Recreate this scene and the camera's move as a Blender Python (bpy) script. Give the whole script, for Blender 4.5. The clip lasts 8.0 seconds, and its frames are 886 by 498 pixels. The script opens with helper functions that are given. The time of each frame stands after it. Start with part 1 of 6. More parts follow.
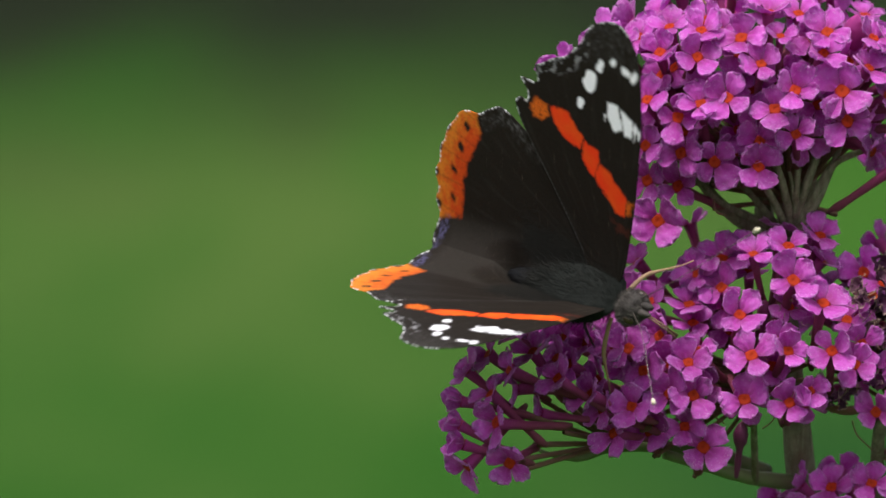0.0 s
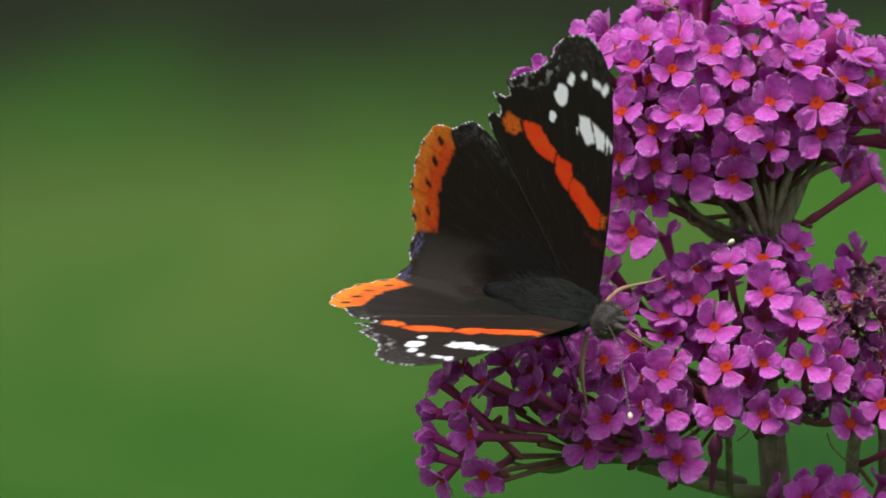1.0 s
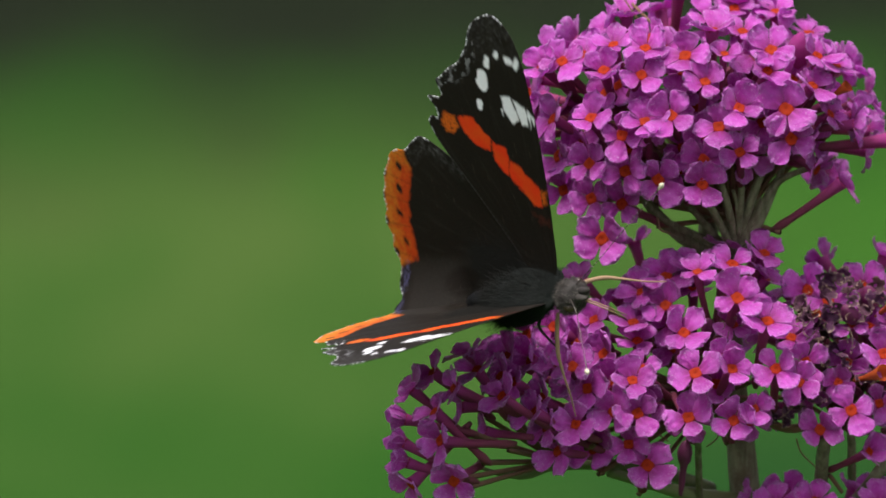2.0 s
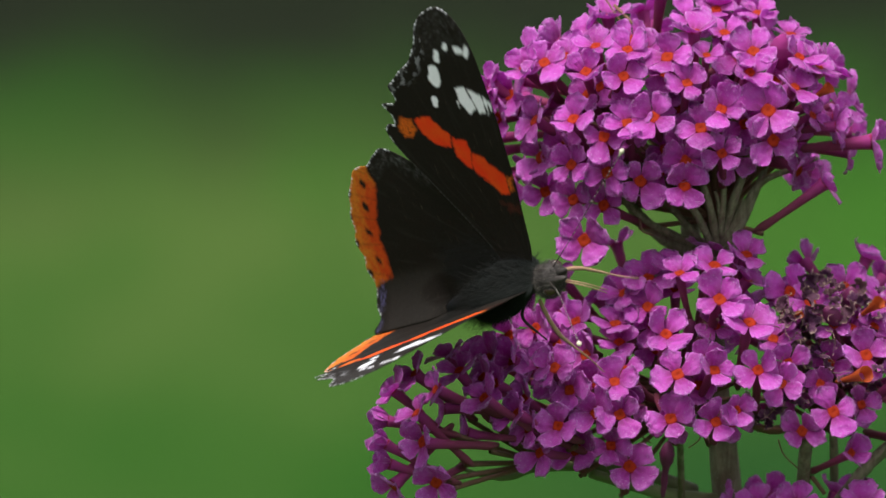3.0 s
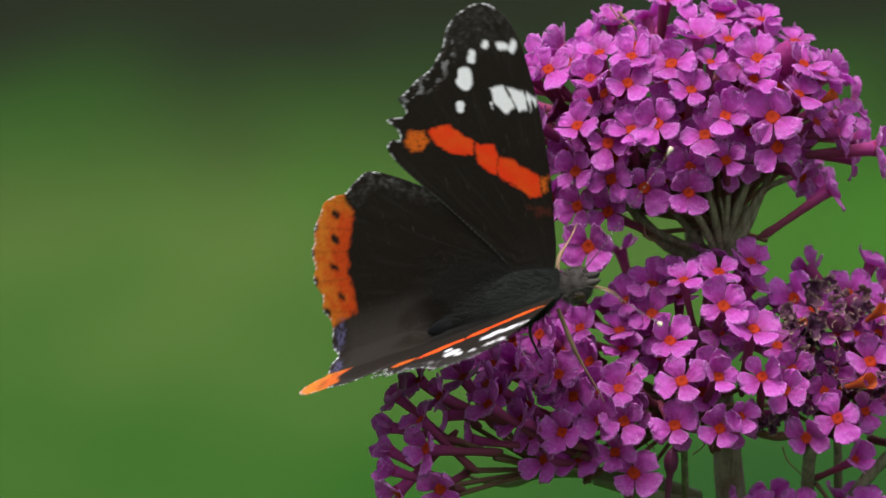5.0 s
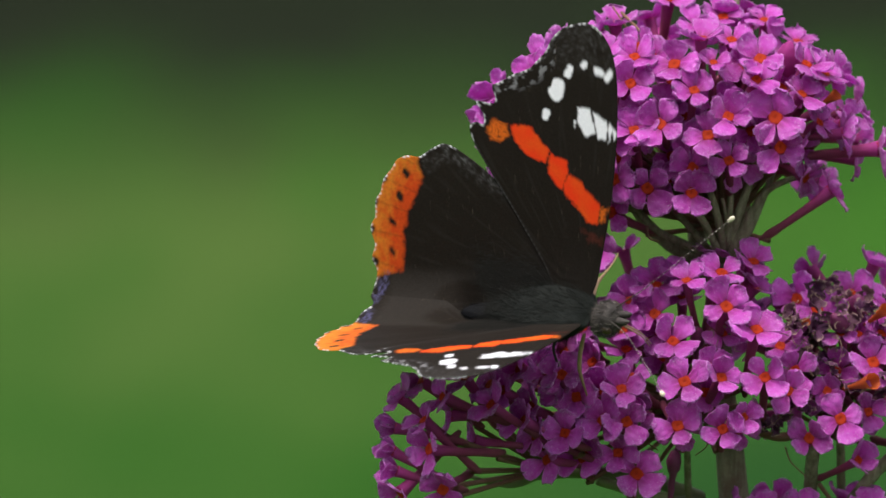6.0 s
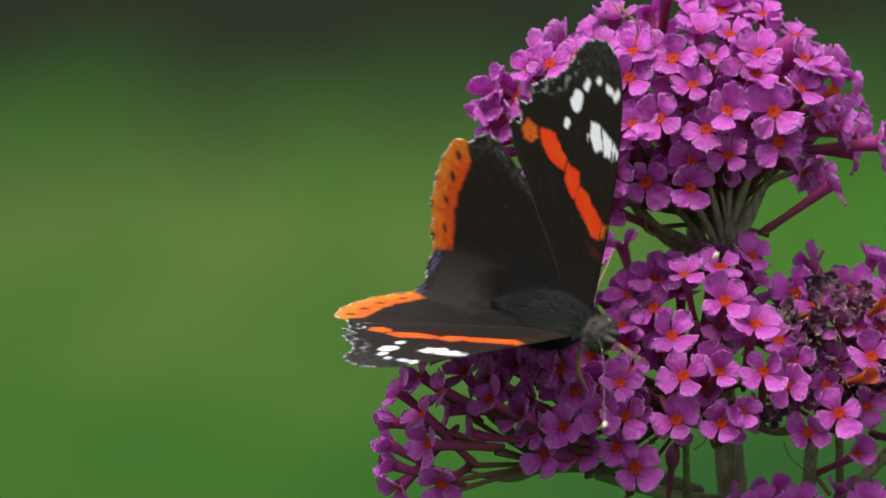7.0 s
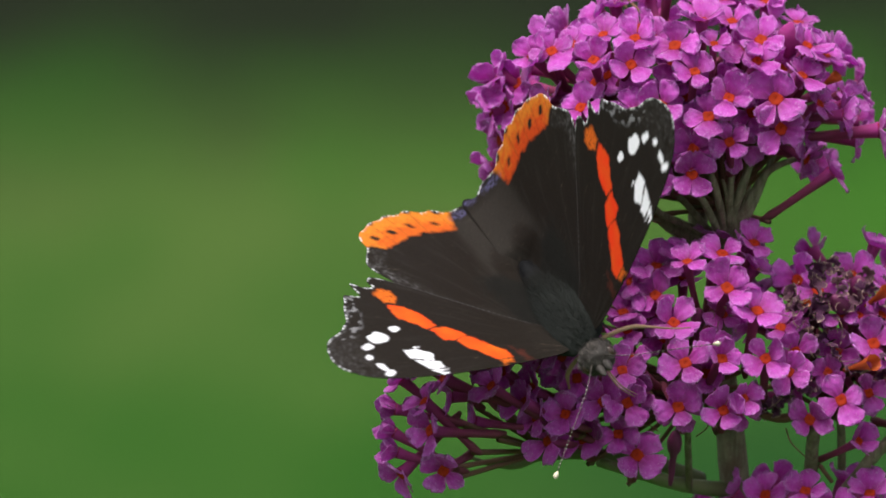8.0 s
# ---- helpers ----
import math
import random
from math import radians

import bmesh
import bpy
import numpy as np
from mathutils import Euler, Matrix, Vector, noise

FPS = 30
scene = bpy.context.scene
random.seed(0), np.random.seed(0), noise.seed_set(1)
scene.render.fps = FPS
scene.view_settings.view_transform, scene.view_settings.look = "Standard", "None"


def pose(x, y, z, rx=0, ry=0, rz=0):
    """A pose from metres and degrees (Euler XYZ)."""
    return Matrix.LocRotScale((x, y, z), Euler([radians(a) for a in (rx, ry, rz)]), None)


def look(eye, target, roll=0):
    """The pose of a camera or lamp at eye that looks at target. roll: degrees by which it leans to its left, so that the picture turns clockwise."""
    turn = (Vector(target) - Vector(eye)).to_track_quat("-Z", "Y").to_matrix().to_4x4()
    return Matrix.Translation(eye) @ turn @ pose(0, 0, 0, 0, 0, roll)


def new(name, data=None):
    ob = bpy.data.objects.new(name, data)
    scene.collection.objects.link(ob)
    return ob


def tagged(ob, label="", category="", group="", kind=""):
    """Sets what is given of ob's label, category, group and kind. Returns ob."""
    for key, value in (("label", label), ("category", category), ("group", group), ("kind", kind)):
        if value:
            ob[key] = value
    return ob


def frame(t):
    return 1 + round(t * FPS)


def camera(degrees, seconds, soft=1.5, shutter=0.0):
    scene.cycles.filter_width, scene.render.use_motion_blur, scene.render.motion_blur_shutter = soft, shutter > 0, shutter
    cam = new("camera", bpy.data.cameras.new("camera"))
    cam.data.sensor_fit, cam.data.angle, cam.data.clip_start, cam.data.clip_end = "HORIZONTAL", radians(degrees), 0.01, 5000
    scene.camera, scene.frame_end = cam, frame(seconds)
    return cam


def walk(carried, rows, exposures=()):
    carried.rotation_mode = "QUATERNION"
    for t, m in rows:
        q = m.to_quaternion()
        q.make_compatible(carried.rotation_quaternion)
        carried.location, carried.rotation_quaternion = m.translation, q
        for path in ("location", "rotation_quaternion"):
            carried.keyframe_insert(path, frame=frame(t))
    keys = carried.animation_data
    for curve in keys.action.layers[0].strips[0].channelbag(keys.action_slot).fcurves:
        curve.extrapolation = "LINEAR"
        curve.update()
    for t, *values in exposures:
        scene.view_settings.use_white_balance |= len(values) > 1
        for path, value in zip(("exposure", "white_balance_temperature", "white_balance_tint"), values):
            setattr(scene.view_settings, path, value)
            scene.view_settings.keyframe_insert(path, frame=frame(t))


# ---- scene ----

# ---- the camera: a long lens, 1.2 m from the flowers, that swings a little to follow the butterfly ----
MM = 0.001
TILT = 6.0
SPOT = pose(0, 0, 1.2, -TILT)                 # the flowers' own space: x right, y away, z up
EYE = SPOT @ Vector((0, -1.2, 0))
cam = camera(4.9876, 8.0, soft=1.6, shutter=0.8)
cam.data.dof.use_dof = True
cam.data.dof.focus_distance = 1.193
cam.data.dof.aperture_fstop = cam.data.lens / 11.0


def aim(x, z):
    """The lens turned to a point of the flowers' plane, in millimetres."""
    return look(EYE, SPOT @ Vector((x * MM, 0, z * MM)))


walk(cam, [
    (0.0, aim(-8.49, -3.04)),
    (0.2, aim(-8.06, -2.85)),
    (0.5, aim(-7.35, -2.53)),
    (1.0, aim(-5.51, -1.62)),
    (1.2, aim(-4.66, -1.31)),
    (1.3, aim(-4.22, -1.17)),
    (1.5, aim(-3.47, -1.00)),
    (1.7, aim(-2.84, -0.95)),
    (2.8, aim(0.05, -0.78)),
    (3.0, aim(0.21, -0.74)),
    (3.2, aim(0.24, -0.69)),
    (3.4, aim(0.27, -0.63)),
    (3.5, aim(0.29, -0.59)),
    (3.7, aim(0.40, -0.53)),
    (3.8, aim(0.47, -0.49)),
    (4.0, aim(0.55, -0.41)),
    (4.2, aim(0.38, -0.23)),
    (4.5, aim(-0.00, 0.00)),
    (4.7, aim(-0.12, 0.02)),
    (5.8, aim(-0.59, 0.10)),
    (6.0, aim(-0.61, 0.10)),
    (6.5, aim(-0.57, -0.25)),
    (6.8, aim(-0.49, -0.45)),
    (7.0, aim(-0.45, -0.57)),
    (7.1, aim(-0.45, -0.61)),
    (7.2, aim(-0.45, -0.64)),
    (7.3, aim(-0.46, -0.68)),
    (7.5, aim(-0.47, -0.77)),
    (7.7, aim(-0.53, -1.17)),
    (8.0, aim(-0.68, -2.11)),
])

# ---- light: a bright overcast day ----
SUN_UP, SUN_ROUND = 70.0, 212.0               # height; degrees round from +y towards +x
world = bpy.data.worlds.new("overcast_sky")
scene.world = world
world.use_nodes = True
wn = world.node_tree.nodes
sky = wn.new("ShaderNodeTexSky")
sky.sky_type = "NISHITA"
sky.sun_disc = False
sky.sun_elevation, sky.sun_rotation = radians(SUN_UP), radians(SUN_ROUND)
sky.dust_density = 4.0
cloud = wn.new("ShaderNodeHueSaturation")     # cloud greys the blue of the sky
cloud.inputs["Saturation"].default_value = 0.35
world.node_tree.links.new(sky.outputs[0], cloud.inputs["Color"])
world.node_tree.links.new(cloud.outputs[0], wn["Background"].inputs[0])
wn["Background"].inputs[1].default_value = 0.15
sun_data = bpy.data.lights.new("sun", "SUN")
sun_data.energy, sun_data.angle, sun_data.color = 2.25, radians(26), (1.0, 0.96, 0.9)
sun = new("sun", sun_data)
sun_from = Vector((math.sin(radians(SUN_ROUND)) * math.cos(radians(SUN_UP)), math.cos(radians(SUN_ROUND)) * math.cos(radians(SUN_UP)), math.sin(radians(SUN_UP))))
sun.matrix_world = look(sun_from * 30, (0, 0, 0))
scene.view_settings.exposure = 0.59


# ---- materials ----
class Mat:
    """A node material in the making."""

    def __init__(self, name, rough=0.6, metal=0.0, spec=0.4):
        self.m = bpy.data.materials.new(name)
        self.m.use_nodes = True
        self.t = self.m.node_tree
        self.b = self.t.nodes["Principled BSDF"]
        self.b.inputs["Roughness"].default_value = rough
        self.b.inputs["Metallic"].default_value = metal
        self.b.inputs["Specular IOR Level"].default_value = spec

    def node(self, kind, **values):
        n = self.t.nodes.new(kind)
        for k, v in values.items():
            n.inputs[k].default_value = v
        return n

    def link(self, a, b):
        self.t.links.new(a, b)

    def coords(self):
        return self.node("ShaderNodeTexCoord").outputs["Object"]

    def noise(self, scale, detail=4.0, rough=0.6, where=None):
        n = self.node("ShaderNodeTexNoise", Scale=scale, Detail=detail, Roughness=rough)
        self.link(where or self.coords(), n.inputs["Vector"])
        return n.outputs["Fac"]

    def ramp(self, fac, stops):
        n = self.node("ShaderNodeValToRGB")
        while len(n.color_ramp.elements) < len(stops):
            n.color_ramp.elements.new(0.5)
        for e, (p, c) in zip(n.color_ramp.elements, stops):
            e.position, e.color = p, (*c, 1)
        self.link(fac, n.inputs["Fac"])
        return n.outputs["Color"]

    def mix(self, fac, a, b, how="MIX"):
        n = self.t.nodes.new("ShaderNodeMix")
        n.data_type, n.blend_type = "RGBA", how
        for value, socket in ((fac, n.inputs["Factor"]), (a, n.inputs["A"]), (b, n.inputs["B"])):
            if isinstance(value, bpy.types.NodeSocket):
                self.link(value, socket)
            elif isinstance(value, tuple):
                socket.default_value = (*value, 1)
            else:
                socket.default_value = value
        return n.outputs["Result"]

    def math(self, how, a, b=0.0, clamp=False):
        n = self.t.nodes.new("ShaderNodeMath")
        n.operation, n.use_clamp = how, clamp
        for value, socket in ((a, n.inputs[0]), (b, n.inputs[1])):
            if isinstance(value, bpy.types.NodeSocket):
                self.link(value, socket)
            else:
                socket.default_value = value
        return n.outputs[0]

    def color(self, c):
        if isinstance(c, tuple):
            self.b.inputs["Base Color"].default_value = (*c, 1)
        else:
            self.link(c, self.b.inputs["Base Color"])
        return self

    def bump(self, height, strength=0.3, distance=0.0002):
        n = self.node("ShaderNodeBump", Strength=strength, Distance=distance)
        self.link(height, n.inputs["Height"])
        self.link(n.outputs[0], self.b.inputs["Normal"])
        return self

    def thin(self, color, share):
        """Lets a share of the light through, as thin petals and leaves do."""
        tr = self.t.nodes.new("ShaderNodeBsdfTranslucent")
        if isinstance(color, tuple):
            tr.inputs[0].default_value = (*color, 1)
        else:
            self.link(color, tr.inputs[0])
        mx = self.node("ShaderNodeMixShader", Fac=share)
        out = self.t.nodes["Material Output"]
        self.link(self.b.outputs[0], mx.inputs[1])
        self.link(tr.outputs[0], mx.inputs[2])
        self.link(mx.outputs[0], out.inputs["Surface"])
        return self


def make_petal():
    k = Mat("petal_purple", rough=0.42, spec=0.42)
    info = k.node("ShaderNodeObjectInfo").outputs["Random"]
    where = k.coords()
    tone = k.ramp(info, [(0.0, (0.52, 0.036, 0.44)), (0.5, (0.66, 0.060, 0.57)), (1.0, (0.77, 0.097, 0.70))])
    fine = k.noise(2600, 5, 0.65, where)
    col = k.mix(k.math("MULTIPLY", fine, 0.32), tone, (0.44, 0.024, 0.38))
    broad = k.noise(420, 3, 0.5, where)
    col = k.mix(k.ramp(broad, [(0.46, (0, 0, 0)), (0.70, (0.6, 0.6, 0.6))]), col, (0.78, 0.20, 0.80))
    sep = k.node("ShaderNodeSeparateXYZ")
    k.link(where, sep.inputs[0])
    # deeper wine-red veins run into the throat
    ray = k.node("ShaderNodeMapping")
    ray.inputs["Scale"].default_value = (0.16, 1.0, 1.0)
    k.link(where, ray.inputs["Vector"])
    base = k.math("SUBTRACT", 1.0, k.math("MULTIPLY", k.math("SUBTRACT", sep.outputs["X"], 0.0004), 1 / 0.0013), True)
    vein = k.ramp(k.noise(3000, 2, 0.5, ray.outputs[0]), [(0.42, (0.2, 0.2, 0.2)), (0.62, (1, 1, 1))])
    col = k.mix(k.math("MULTIPLY", base, vein), col, (0.34, 0.010, 0.15))
    at = k.t.nodes.new("ShaderNodeAttribute")
    at.attribute_name = "pale"
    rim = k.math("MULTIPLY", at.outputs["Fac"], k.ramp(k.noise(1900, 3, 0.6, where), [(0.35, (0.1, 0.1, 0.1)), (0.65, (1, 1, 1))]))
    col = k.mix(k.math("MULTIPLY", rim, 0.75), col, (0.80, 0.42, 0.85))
    # sparkles of light painted as near-white specks, densest along the rim
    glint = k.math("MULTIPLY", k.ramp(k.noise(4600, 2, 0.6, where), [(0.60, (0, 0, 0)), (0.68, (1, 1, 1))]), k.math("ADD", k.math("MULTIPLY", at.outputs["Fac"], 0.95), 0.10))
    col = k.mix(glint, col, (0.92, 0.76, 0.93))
    k.color(col).bump(k.math("ADD", k.math("MULTIPLY", fine, 0.6), k.math("MULTIPLY", broad, 2.4)), 0.7, 0.0004)
    k.b.inputs["Sheen Weight"].default_value = 0.28
    k.b.inputs["Sheen Roughness"].default_value = 0.5
    return k.thin(col, 0.55).m


def make_simple(name, a, b, scale, rough=0.6, bump=0.3, distance=0.0002, share=0.0, spec=0.4):
    k = Mat(name, rough=rough, spec=spec)
    where = k.coords()
    n = k.noise(scale, 5, 0.62, where)
    wide = k.noise(scale * 0.17, 3, 0.5, where)
    col = k.mix(k.math("MULTIPLY", k.math("ADD", n, wide), 0.5), a, b)
    rnd = k.node("ShaderNodeObjectInfo").outputs["Random"]
    col = k.mix(k.math("MULTIPLY", rnd, 0.35), col, tuple(0.55 * x for x in a))
    k.color(col).bump(n, bump, distance)
    return k.thin(col, share).m if share else k.m


def make_tube():
    k = Mat("floret_tube", rough=0.75, spec=0.2)
    where = k.coords()
    sep = k.node("ShaderNodeSeparateXYZ")
    k.link(where, sep.inputs[0])
    along = k.math("MULTIPLY", k.math("ADD", sep.outputs["Z"], 0.011), 1 / 0.011, True)
    n = k.noise(1500, 4, 0.6, where)
    col = k.ramp(along, [(0.0, (0.17, 0.095, 0.07)), (0.15, (0.25, 0.070, 0.09)), (0.7, (0.36, 0.062, 0.16)), (1.0, (0.50, 0.058, 0.33))])
    col = k.mix(k.math("MULTIPLY", n, 0.5), col, (0.22, 0.036, 0.11))
    k.color(col).bump(n, 0.3, 0.0001)
    return k.thin(col, 0.4).m


def make_stem():
    """Downy grey-green bark: long ribs, brown blotches and pale felt."""
    k = Mat("stem_grey_green", rough=0.85, spec=0.15)
    where = k.coords()
    ribs = k.node("ShaderNodeMapping")
    ribs.inputs["Scale"].default_value = (1.0, 1.0, 0.10)
    k.link(where, ribs.inputs["Vector"])
    rib = k.noise(1500, 4, 0.6, ribs.outputs[0])
    blotch = k.noise(260, 4, 0.65, where)
    felt = k.noise(3400, 3, 0.7, where)
    col = k.mix(k.ramp(rib, [(0.35, (0, 0, 0)), (0.65, (1, 1, 1))]), (0.125, 0.117, 0.074), (0.265, 0.250, 0.165))
    col = k.mix(k.ramp(blotch, [(0.48, (0, 0, 0)), (0.66, (0.75, 0.75, 0.75))]), col, (0.115, 0.082, 0.052))
    col = k.mix(k.ramp(felt, [(0.56, (0, 0, 0)), (0.72, (0.6, 0.6, 0.6))]), col, (0.30, 0.30, 0.21))
    k.color(col).bump(k.math("ADD", rib, k.math("MULTIPLY", felt, 0.5)), 0.6, 0.0003)
    return k.m


def make_throat():
    """The mouth of a floret: orange, wine-red at its rim and dark red inside."""
    k = Mat("throat_orange", rough=0.7, spec=0.12)
    where = k.coords()
    sep = k.node("ShaderNodeSeparateXYZ")
    k.link(where, sep.inputs[0])
    far = k.math("SQRT", k.math("ADD", k.math("POWER", sep.outputs["X"], 2.0), k.math("POWER", sep.outputs["Y"], 2.0)))
    n = k.noise(1700, 4, 0.6, where)
    ring = k.math("ADD", k.math("MULTIPLY", far, 1000), k.math("MULTIPLY", k.math("SUBTRACT", n, 0.5), 0.45))
    col = k.ramp(ring, [(0.05, (0.24, 0.012, 0.002)), (0.30, (0.36, 0.027, 0.004)), (0.58, (0.36, 0.024, 0.005)), (0.72, (0.34, 0.012, 0.014)), (0.86, (0.36, 0.012, 0.14))])
    rnd = k.node("ShaderNodeObjectInfo").outputs["Random"]
    col = k.mix(k.math("MULTIPLY", rnd, 0.5), col, (0.30, 0.030, 0.005))
    k.color(col).bump(n, 0.5, 0.0002)
    return k.thin(col, 0.15).m


def make_withered():
    """Shrivelled lobes: dark wine-purple, bleached to tan along the torn edge."""
    k = Mat("withered_wine", rough=0.75)
    where = k.coords()
    n = k.noise(1500, 5, 0.65, where)
    at = k.t.nodes.new("ShaderNodeAttribute")
    at.attribute_name = "pale"
    col = k.mix(n, (0.020, 0.006, 0.018), (0.13, 0.024, 0.10))
    rnd = k.node("ShaderNodeObjectInfo").outputs["Random"]
    col = k.mix(k.ramp(rnd, [(0.7, (0, 0, 0)), (0.95, (0.5, 0.5, 0.5))]), col, (0.12, 0.062, 0.045))
    edge = k.math("MULTIPLY", at.outputs["Fac"], k.ramp(n, [(0.4, (0, 0, 0)), (0.6, (1, 1, 1))]))
    col = k.mix(edge, col, (0.50, 0.36, 0.27))
    k.color(col).bump(n, 0.6, 0.0003)
    return k.thin(col, 0.2).m


def make_wing(name, orange_a, orange_b, last_a, last_b):
    """Scales by their pigment: mark.r orange, mark.g white, mark.b the grey-brown hair, alpha a last colour; tone shifts the orange."""
    k = Mat(name, rough=0.7, spec=0.06)
    at = k.t.nodes.new("ShaderNodeAttribute")
    at.attribute_name = "mark"
    tone = k.t.nodes.new("ShaderNodeAttribute")
    tone.attribute_name = "tone"
    sep = k.node("ShaderNodeSeparateColor")
    k.link(at.outputs["Color"], sep.inputs[0])
    where = k.coords()
    grain = k.noise(3800, 3, 0.7, where)
    broad = k.noise(330, 4, 0.6, where)
    dark = k.mix(grain, (0.0055, 0.0043, 0.0034), (0.0200, 0.0152, 0.0118))
    hair = k.mix(grain, (0.0135, 0.0115, 0.0095), (0.032, 0.0275, 0.0235))
    shift = k.math("ADD", tone.outputs["Fac"], k.math("MULTIPLY", k.math("SUBTRACT", broad, 0.5), 0.8), True)
    orange = k.mix(shift, orange_a, orange_b)
    orange = k.mix(k.math("MULTIPLY", grain, 0.45), orange, tuple(0.5 * x for x in orange_a))
    white = k.mix(grain, (0.66, 0.65, 0.70), (0.90, 0.90, 0.93))
    last = k.mix(grain, last_a, last_b)
    # bare and rubbed scales: fine specks and short scratches along the wing
    dust = k.ramp(k.noise(2300, 5, 0.75, where), [(0.60, (0, 0, 0)), (0.74, (0.4, 0.4, 0.4))])
    streak = k.node("ShaderNodeMapping")
    streak.inputs["Scale"].default_value = (1.0, 0.22, 1.0)
    streak.inputs["Rotation"].default_value = (0, 0, 0.5)
    k.link(where, streak.inputs["Vector"])
    scratch = k.ramp(k.noise(1500, 4, 0.7, streak.outputs[0]), [(0.62, (0, 0, 0)), (0.72, (1, 1, 1))])
    scratch = k.math("MULTIPLY", scratch, k.ramp(k.noise(160, 3, 0.6, where), [(0.40, (0, 0, 0)), (0.62, (0.9, 0.9, 0.9))]))
    col = k.mix(sep.outputs["Blue"], dark, hair)
    col = k.mix(dust, col, (0.026, 0.020, 0.015))
    col = k.mix(scratch, col, (0.075, 0.060, 0.044))
    col = k.mix(sep.outputs["Red"], col, orange)
    col = k.mix(sep.outputs["Green"], col, white)
    col = k.mix(at.outputs["Alpha"], col, last)
    k.color(col).bump(k.noise(5200, 2, 0.7, where), 0.35, 0.00008)
    return k.thin(col, 0.05).m


def make_lawn():
    k = Mat("lawn", rough=1.0, spec=0.02)
    where = k.coords()
    blades = k.noise(30, 6, 0.7, where)
    sep = k.node("ShaderNodeSeparateXYZ")
    k.link(where, sep.inputs[0])
    wide = k.node("ShaderNodeMapping")
    wide.inputs["Scale"].default_value = (4.6, 0.95, 1.0)
    k.link(where, wide.inputs["Vector"])
    patch = k.ramp(k.noise(1.0, 2.5, 0.55, wide.outputs[0]), [(0.36, (0, 0, 0)), (0.62, (1, 1, 1))])
    lush = k.mix(blades, (0.0132, 0.0495, 0.0060), (0.0250, 0.0865, 0.0120))
    paler = k.mix(blades, (0.044, 0.082, 0.016), (0.064, 0.103, 0.026))
    # a yellower strip across the lawn, its sunlit brightness put into the colour
    off = k.math("ABSOLUTE", k.math("SUBTRACT", sep.outputs["Y"], SUNLIT_STRIP[0]))
    strip = k.math("SUBTRACT", 1.0, k.math("DIVIDE", off, SUNLIT_STRIP[1]), True)
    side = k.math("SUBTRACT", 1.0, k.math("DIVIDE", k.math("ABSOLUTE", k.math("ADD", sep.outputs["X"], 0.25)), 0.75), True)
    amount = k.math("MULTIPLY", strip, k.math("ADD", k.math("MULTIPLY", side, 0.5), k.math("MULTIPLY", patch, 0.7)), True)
    lush = k.mix(k.math("MULTIPLY", patch, 0.7), lush, (0.036, 0.083, 0.0150))
    # a brighter green patch on one side
    fx = k.math("MULTIPLY", k.math("SUBTRACT", sep.outputs["X"], 0.52), 1 / 0.26)
    fy = k.math("MULTIPLY", k.math("SUBTRACT", sep.outputs["Y"], 12.4), 1 / 2.6)
    bright_patch = k.math("SUBTRACT", 1.0, k.math("SQRT", k.math("ADD", k.math("MULTIPLY", fx, fx), k.math("MULTIPLY", fy, fy))), True)
    lush = k.mix(k.math("MULTIPLY", bright_patch, 1.2, True), lush, (0.026, 0.098, 0.010))
    amount = k.math("MULTIPLY", amount, k.math("SUBTRACT", 1.0, bright_patch))
    # a broad darker patch nearer by, its shade put into the grass colour
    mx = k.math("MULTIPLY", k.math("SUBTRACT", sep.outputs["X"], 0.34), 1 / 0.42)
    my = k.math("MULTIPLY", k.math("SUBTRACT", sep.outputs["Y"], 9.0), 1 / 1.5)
    shade_patch = k.math("SUBTRACT", 1.0, k.math("SQRT", k.math("ADD", k.math("MULTIPLY", mx, mx), k.math("MULTIPLY", my, my))), True)
    lush = k.mix(k.math("MULTIPLY", shade_patch, 1.3, True), lush, (0.0130, 0.0480, 0.0100))
    # a dark tone put into the lawn's colour, growing towards the hedge
    dark_fade = k.mix(blades, (0.0085, 0.0118, 0.0068), (0.0140, 0.0185, 0.0105))
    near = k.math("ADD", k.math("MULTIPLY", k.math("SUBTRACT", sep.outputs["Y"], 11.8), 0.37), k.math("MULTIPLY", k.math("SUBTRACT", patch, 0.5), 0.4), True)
    k.color(k.mix(near, k.mix(amount, lush, paler), dark_fade)).bump(blades, 0.4, 0.01)
    return k.m


SUNLIT_STRIP = (11.6, 2.2)
PETAL = make_petal()
TUBE = make_tube()
THROAT = make_throat()
STEM = make_stem()
BRANCH = make_simple("branch_green", (0.10, 0.13, 0.05), (0.20, 0.22, 0.10), 900, 0.7, 0.4)
PEDICEL = make_simple("pedicel_wine", (0.15, 0.075, 0.055), (0.24, 0.13, 0.085), 1200, 0.8, 0.3, spec=0.2)
WITHERED = make_withered()
RUSTY = make_simple("withered_orange", (0.62, 0.12, 0.020), (0.36, 0.05, 0.02), 900, 0.5, 0.4, share=0.3)
BUD = make_simple("bud_dark_purple", (0.11, 0.014, 0.06), (0.19, 0.022, 0.11), 1300, 0.55, 0.3)
FOREWING = make_wing("forewing_scales", (0.80, 0.046, 0.009), (0.66, 0.15, 0.014), (0.05, 0.012, 0.008), (0.14, 0.03, 0.02))
HINDWING = make_wing("hindwing_scales", (0.56, 0.062, 0.010), (0.66, 0.215, 0.022), (0.006, 0.006, 0.010), (0.13, 0.12, 0.25))
UNDERWING = make_simple("underwing_mottled", (0.03, 0.02, 0.014), (0.16, 0.12, 0.085), 420, 0.7, 0.3)
